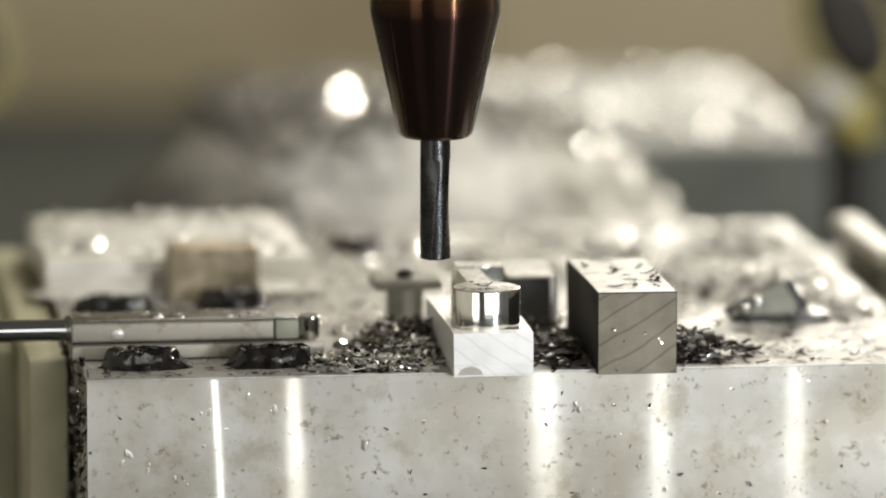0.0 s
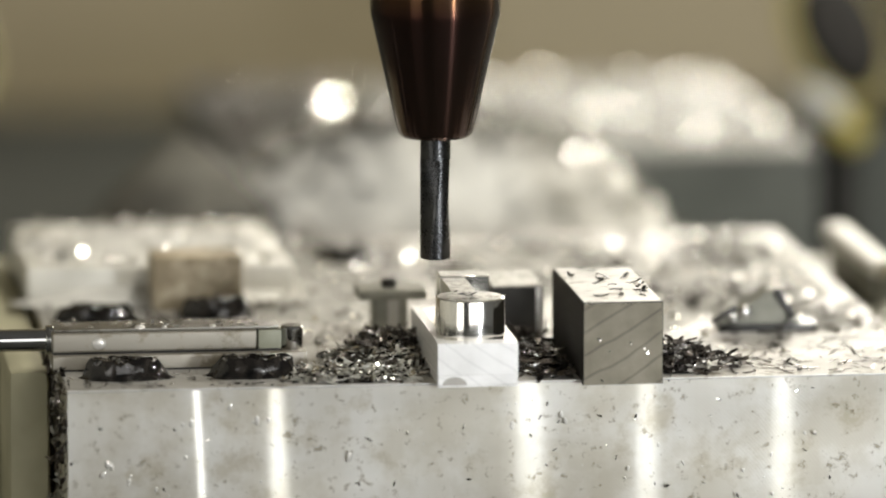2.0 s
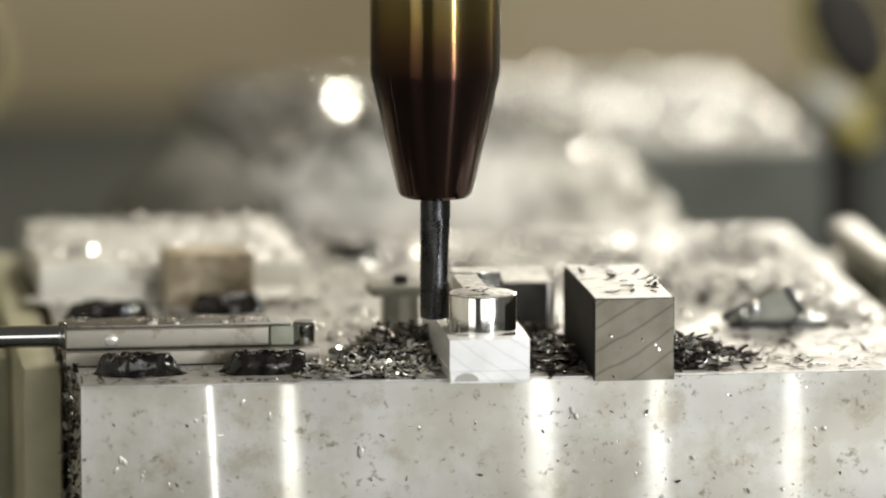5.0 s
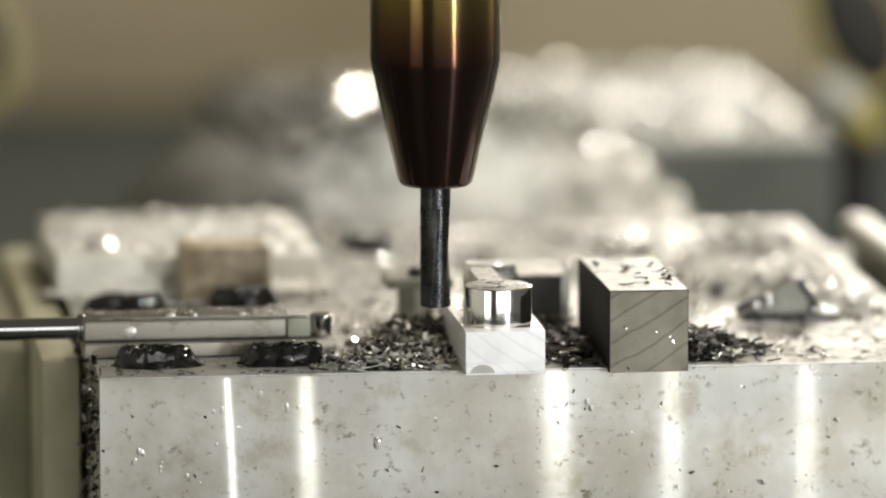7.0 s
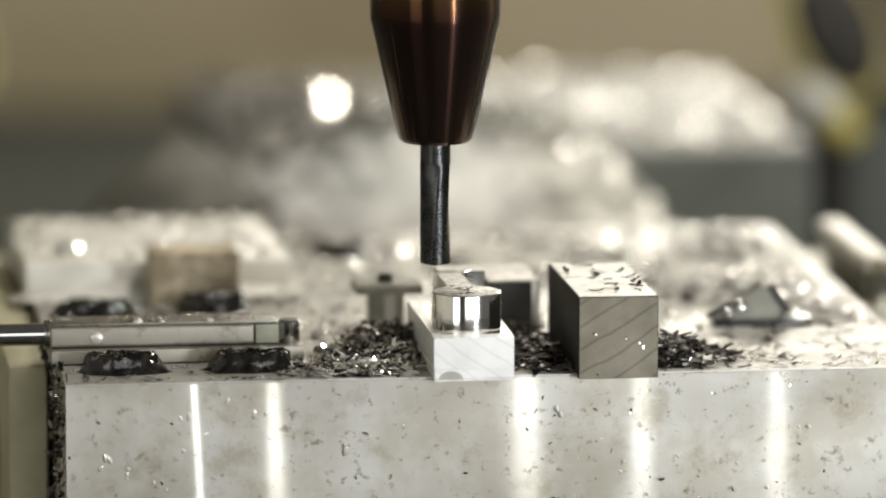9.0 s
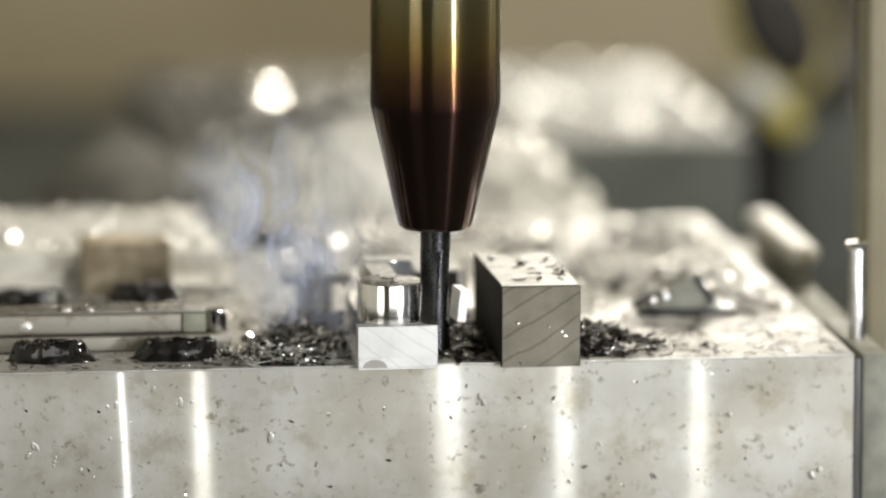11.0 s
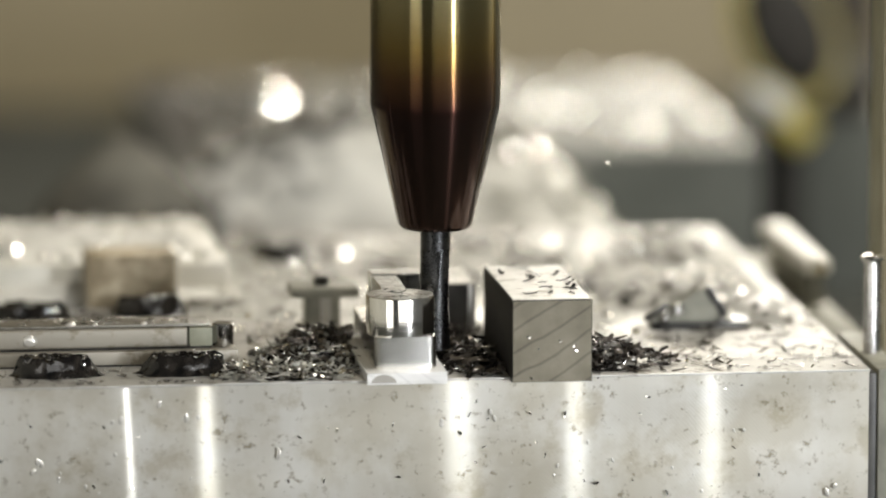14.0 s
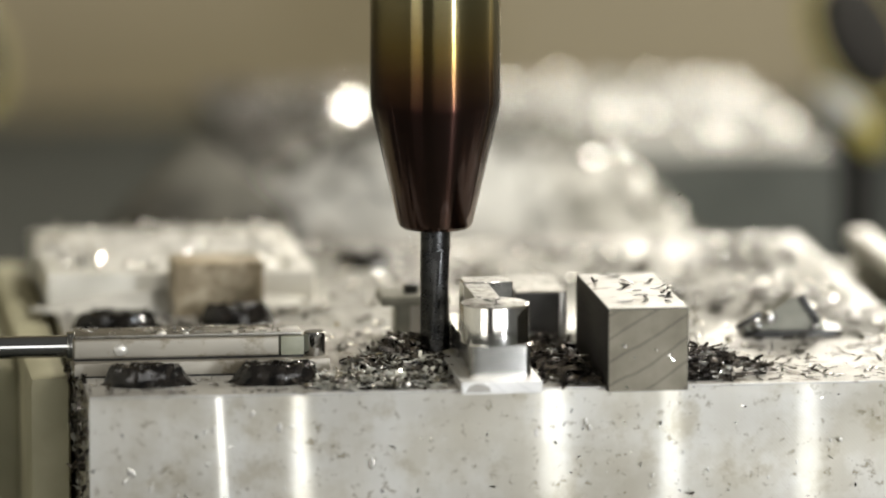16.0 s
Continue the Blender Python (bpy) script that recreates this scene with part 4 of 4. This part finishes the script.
# Bright and dark chips put the mound's light and shade into its colour.
chip_cloud("bright_chips", CHIP_BRIGHT, on_mound(random.Random(63), 420, 2.4, 5, 0.6, (-1.3, 0.2)), "bright chips that lighten the lit end of the mound")
chip_cloud("dark_chips", CHIP_DARK, on_mound(random.Random(62), 160, 3, 7, 0.5, (2.7, 4.3)), "dark swarf that darkens the shaded end of the mound")
chip_cloud("glinting_flakes", GLINT, (((x, y, z + 0.9), a, b * 2.4, c * 0.08, tumbled(R, 0.17)) for (x, y, z), a, b, c, d in scattered(R, 85, 2, 176, 62, 188, 1.3, 2.2)), "mirror-bright flakes among the chips")
chip_cloud("chips_on_bar", BLACK_OXIDE, (((R.uniform(104.2, 119), R.uniform(3, 40), 76.45), R.uniform(1.6, 4.8), R.uniform(0.4, 1.1), R.uniform(-1.6, 1.6), tumbled(R, 0.15)) for _ in range(24)), "dark chips lying on the sawn bar")
chip_cloud("chips_on_boss", BLACK_OXIDE, (((R.uniform(79.4, 83.8), R.uniform(4, 14), 76.4), R.uniform(0.8, 2.2), R.uniform(0.3, 0.6), R.uniform(-1.6, 1.6), tumbled(R, 0.15)) for _ in range(14)), "dark chips lying on the workpiece")
chip_cloud("chips_on_clamp", CHIP, (((R.uniform(-1, 40), R.uniform(25.4, 34), 68.25), R.uniform(0.8, 2.4), R.uniform(0.3, 0.8), R.uniform(-1.6, 1.6), tumbled(R, 0.2)) for _ in range(70)), "small chips lying on the clamp")
chip_cloud("chips_on_caps", CHIP, (((R.choice((12.2, 38.2)) + R.uniform(-6, 6), 13 + R.uniform(-3, 3), 63.7), R.uniform(0.6, 2.0), R.uniform(0.25, 0.6), R.uniform(-2, 2), tumbled(R, 0.5)) for _ in range(64)), "wet chips sticking to the screw heads")
chip_cloud("chips_on_caps", SLUDGE, (((R.choice((12.2, 38.2)) + 7.0 * math.cos(a) * q, 13 + 3.4 * math.sin(a) * q, 60.6 + 3.3 * (1 - q * q)), R.uniform(0.8, 2.6), R.uniform(0.5, 1.6), R.uniform(-2, 2), tumbled(R, 0.6)) for a, q in ((R.uniform(0, 6.28), R.random() ** 0.5) for _ in range(300))), "black wet chips packed round the screw heads")


# ---- coolant drops ----
def drops():
    rnd = random.Random(9)
    b = bmesh.new()
    spots = [(rnd.uniform(2, 176), rnd.uniform(30, 57.5), 0.14 + 0.35 * rnd.random() ** 3) for _ in range(46)]
    for x, z in ((7.5, 43.6), (11.5, 41.2), (23.5, 52.4), (38.4, 53.3), (55.5, 46), (89.5, 51.5), (99.3, 51.8), (112.7, 40.4), (150.5, 47.7), (170.4, 36)):
        spots += [(x + rnd.gauss(0, 0.7), z + rnd.gauss(0, 0.9), rnd.uniform(0.25, 0.55)) for _ in range(rnd.choice((2, 3)))]
    for x, z, r in spots:
        m = Matrix.Translation((x, -0.02, z)) @ Matrix.Rotation(rnd.uniform(-0.6, 0.6), 4, "Y") @ Matrix.Diagonal((r, r * 0.2, r * rnd.uniform(1.0, 2.2), 1))
        bmesh.ops.create_icosphere(b, subdivisions=2, radius=1, matrix=m)
    ob = new("coolant_drops", mesh_of("coolant_drops", b, DROP, 180))
    for at, r in (((7.5, 23.95, 65.3), (1.5, 0.5, 1.2)), ((16, 26.0, 68.2), (1.1, 0.9, 0.6)), ((21, 25.7, 68.2), (0.6, 0.6, 0.4)), ((31, 25.8, 68.2), (0.7, 0.6, 0.45))):
        big = bmesh.new()
        bmesh.ops.create_icosphere(big, subdivisions=3, radius=1, matrix=Matrix.Translation(at) @ Matrix.Diagonal((*r, 1)))
        tagged(new("coolant_drop", mesh_of("coolant_drop", big, DROP, 180)), "large clear coolant drop on the clamp", "drop", "drops on the clamp")
    tagged(ob, "small coolant drops clinging to the fixture's face", "drops", "", "stuff")


drops()
R = random.Random(31)
UPRIGHT = Euler((math.pi / 2, 0, 0)).to_matrix()
chip_cloud("stuck_flakes", CHIP_BRIGHT, (((R.uniform(2, 176), -0.16, R.uniform(28, 57)), R.uniform(0.4, 1.4), R.uniform(0.2, 0.5), R.uniform(-1.2, 1.2), UPRIGHT @ Euler((R.gauss(0, 0.3), R.gauss(0, 0.3), R.uniform(0, 6.28))).to_matrix()) for _ in range(26)), "tiny bright flakes stuck to the wet fixture face")
chip_cloud("stuck_flakes", CHIP_DARK, (((R.uniform(2, 176), -0.14, R.uniform(28, 58)), R.uniform(0.4, 1.3), R.uniform(0.2, 0.5), R.uniform(-1.2, 1.2), UPRIGHT @ Euler((R.gauss(0, 0.2), R.gauss(0, 0.2), R.uniform(0, 6.28))).to_matrix()) for _ in range(16)), "tiny dark flakes stuck to the wet fixture face")

chip_cloud("stuck_flakes", CHIP_BRIGHT, (((R.uniform(104.5, 118.5), -3.3, 60.2 + 9 * R.random() ** 2), R.uniform(0.4, 1.1), R.uniform(0.25, 0.5), R.uniform(-1, 1), UPRIGHT @ Euler((R.gauss(0, 0.25), R.gauss(0, 0.25), R.uniform(0, 6.28))).to_matrix()) for _ in range(6)), "tiny bright flakes stuck to the bar's sawn end")


# ---- chips that the cutter throws ----
def make_flying_chips():
    rnd = random.Random(23)
    made = []
    whens = [12.72, 12.76, 12.8, 12.82, 12.85, 12.88, 12.78, 12.84, 0.45, 0.8, 0.95, 1.2, 2.5, 2.9, 3.4, 3.6, 3.9, 4.2, 4.5, 7.05, 8.2, 11.2, 11.9, 12.3, 12.6, 12.75, 12.9, 13.0, 13.2, 13.5, 13.7, 13.9, 14.2, 14.35, 14.5, 14.6, 14.75, 15.2, 15.5, 15.8]
    for t in whens:
        turn = Matrix.Identity(3)
        ob = chip_cloud("flying_chip", CHIP_BRIGHT, [((0, 0, 0), rnd.uniform(1.4, 3.4), rnd.uniform(0.35, 0.7), rnd.uniform(0.6, 2.4), turn)], "small bright chip thrown off by the cutter", "metal chip")
        ob["kind"], ob["group"] = "thing", "thrown chips"
        left = rnd.random() < 0.5 or 12.7 < t < 12.89
        a = Vector((rnd.uniform(62, 70) if left else rnd.uniform(93, 99), rnd.uniform(6, 34), 0))
        a.z = 60.6 + heap_height(a.x, a.y)
        b = a + Vector(((-1 if left else 1) * rnd.uniform(25, 75), rnd.uniform(-2, 30), 0))
        b.x = min(max(b.x, 2), 175)
        b.z = 60.4 + heap_height(b.x, b.y)
        made.append((ob, a, b, rnd.uniform(14, 48), t, rnd.uniform(0.35, 0.55), [rnd.uniform(-70, 70) for _ in range(3)]))
    return made


FLYING = make_flying_chips()


# ---- smoke from the cut ----
def smoke_material():
    m = bpy.data.materials.new("thin_blue_smoke")
    m.use_nodes = True
    n, l = m.node_tree.nodes, m.node_tree.links
    p = n["Principled BSDF"]
    p.inputs["Base Color"].default_value = (0.62, 0.68, 0.85, 1)
    p.inputs["Roughness"].default_value = 1.0
    p.inputs["Specular IOR Level"].default_value = 0.0
    co = n.new("ShaderNodeTexCoord")
    mp = n.new("ShaderNodeMapping")
    mp.inputs["Location"].default_value = (-1, -1, -1)
    mp.inputs["Scale"].default_value = (2, 2, 2)
    l.new(co.outputs["Generated"], mp.inputs["Vector"])
    fl = n.new("ShaderNodeVectorMath")
    fl.operation, fl.inputs[1].default_value = "MULTIPLY", (1, 0, 1)
    l.new(mp.outputs[0], fl.inputs[0])
    gr = n.new("ShaderNodeTexGradient")
    gr.gradient_type = "SPHERICAL"
    l.new(fl.outputs[0], gr.inputs["Vector"])
    st = n.new("ShaderNodeMapping")
    st.inputs["Scale"].default_value = (110, 110, 42)
    l.new(co.outputs["Object"], st.inputs["Vector"])
    no = n.new("ShaderNodeTexNoise")
    no.inputs["Scale"].default_value, no.inputs["Detail"].default_value, no.inputs["Distortion"].default_value = 1.0, 3, 1.4
    l.new(st.outputs[0], no.inputs["Vector"])
    mr = n.new("ShaderNodeMapRange")
    mr.inputs["From Min"].default_value, mr.inputs["From Max"].default_value, mr.inputs["To Max"].default_value = 0.40, 0.72, 0.85
    l.new(no.outputs["Fac"], mr.inputs["Value"])
    mu = n.new("ShaderNodeMath")
    mu.operation = "MULTIPLY"
    l.new(gr.outputs["Fac"], mu.inputs[0])
    l.new(mr.outputs[0], mu.inputs[1])
    l.new(mu.outputs[0], p.inputs["Alpha"])
    return m


SMOKE = smoke_material()


def make_smoke():
    made = []
    plans = (
        (34, 46, 1, ((10.7, 82, 22, 30), (11.0, 74, 26, 76), (11.3, 52, 34, 108), (11.7, 38, 46, 128), (12.2, 22, 70, 190), (13.2, 0, 120, 978))),
        (30, 44, 2, ((10.9, 80, 18, 30), (11.15, 70, 20, 84), (11.4, 56, 24, 98), (11.8, 60, 30, 140), (12.4, 40, 70, 260), (13.4, 10, 120, 978))),
        (14, 40, 3, ((11.4, 78, 16, 30), (11.7, 75, 10, 74), (12.1, 76, 8, 88), (12.5, 79, 6, 100), (12.7, 81, 7, 118), (12.85, 82, 12, 150), (13.0, 82, 30, 210), (13.5, 80, 60, 300), (14.3, 60, 120, 978))),
        (16, 44, 4, ((11.9, 78, 16, 30), (12.2, 75, 12, 70), (12.6, 70, 14, 88), (12.9, 62, 18, 112), (13.3, 56, 30, 140), (13.8, 50, 60, 300), (14.8, 40, 120, 978))),
        (26, 36, 5, ((12.2, 82, 24, 30), (12.6, 84, 30, 78), (12.9, 92, 44, 98), (13.2, 98, 60, 122), (13.8, 110, 90, 260), (14.8, 120, 120, 978))),
        (30, 26, 6, ((12.5, 78, 26, 30), (12.9, 66, 44, 72), (13.3, 44, 62, 76), (13.7, 34, 80, 100), (14.3, 20, 110, 300), (15.3, 0, 130, 978))),
        (46, 50, 7, ((10.6, 78, 26, 30), (10.95, 64, 30, 80), (11.3, 46, 36, 100), (11.6, 34, 44, 125), (12.0, 20, 60, 190), (13.0, 0, 120, 978))),
        (30, 56, 8, ((10.75, 80, 24, 30), (11.05, 66, 28, 82), (11.3, 60, 32, 108), (11.6, 48, 40, 130), (12.1, 30, 60, 230), (13.1, 10, 110, 978))),
    )
    for w, h, seed, way in plans:
        b = bmesh.new()
        grid = []
        for j in range(17):
            row = []
            for k in range(13):
                u, v = k / 12 - 0.5, j / 16 - 0.5
                y = 3.0 * math.sin(5 * u + seed) * math.cos(4 * v + seed) + 1.5 * math.sin(9 * v + 2 * seed)
                row.append(b.verts.new((w * u, y, h * v)))
            grid.append(row)
        for j in range(16):
            for k in range(12):
                b.faces.new((grid[j][k], grid[j][k + 1], grid[j + 1][k + 1], grid[j + 1][k]))
        ob = new("smoke_wisp", mesh_of("smoke_wisp", b, SMOKE, 180))
        tagged(ob, "thin bluish wisp of smoke rising from the cut", "smoke", "wisps of smoke")
        made.append((ob, way))
    return made


SMOKE_WISPS = make_smoke()


# ---- what moves ----
def motions():
    walk(SPINDLE, [(t, pose((x + CUT_X) * MM, (y + CUT_Y) * MM, z * MM)) for t, x, y, z in ROWS])
    walk(END_MILL, [(k / 30, pose(0, 0, 0, 0, 0, -80.0 * k)) for k in range(481)])
    for ob, c, end, t, turn in SLIVERS:
        mid = (c + end) / 2 + Vector((0, 0, 20))
        back = Matrix.Translation(-c * MM)
        half, laid = pose(*(mid * MM), *[a / 2 for a in turn]) @ back, pose(*(end * MM), *turn) @ back
        walk(ob, [(0.0, pose(0, 0, 0)), (t, pose(0, 0, 0)), (t + 0.1, half), (t + 0.2, laid), (16.0, laid)])
    for ob, a, b, high, t, dur, turn in FLYING:
        rows = [(0.0, pose(*(a * MM))), (t, pose(*(a * MM)))]
        for k in range(1, 6):
            u = k / 5
            c = a.lerp(b, u) + Vector((0, 0, high * 4 * u * (1 - u)))
            rows.append((t + dur * u, pose(*(c * MM), *[q * k for q in turn])))
        rows = [r for r in rows if r[0] < 16.0]
        walk(ob, rows + [(16.0, rows[-1][1])])
    for ob, way in SMOKE_WISPS:
        rows = [(t, pose(x * MM, y * MM, z * MM)) for t, x, y, z in way]
        walk(ob, [(0.0, rows[0][1])] + rows + [(16.0, rows[-1][1])])


motions()
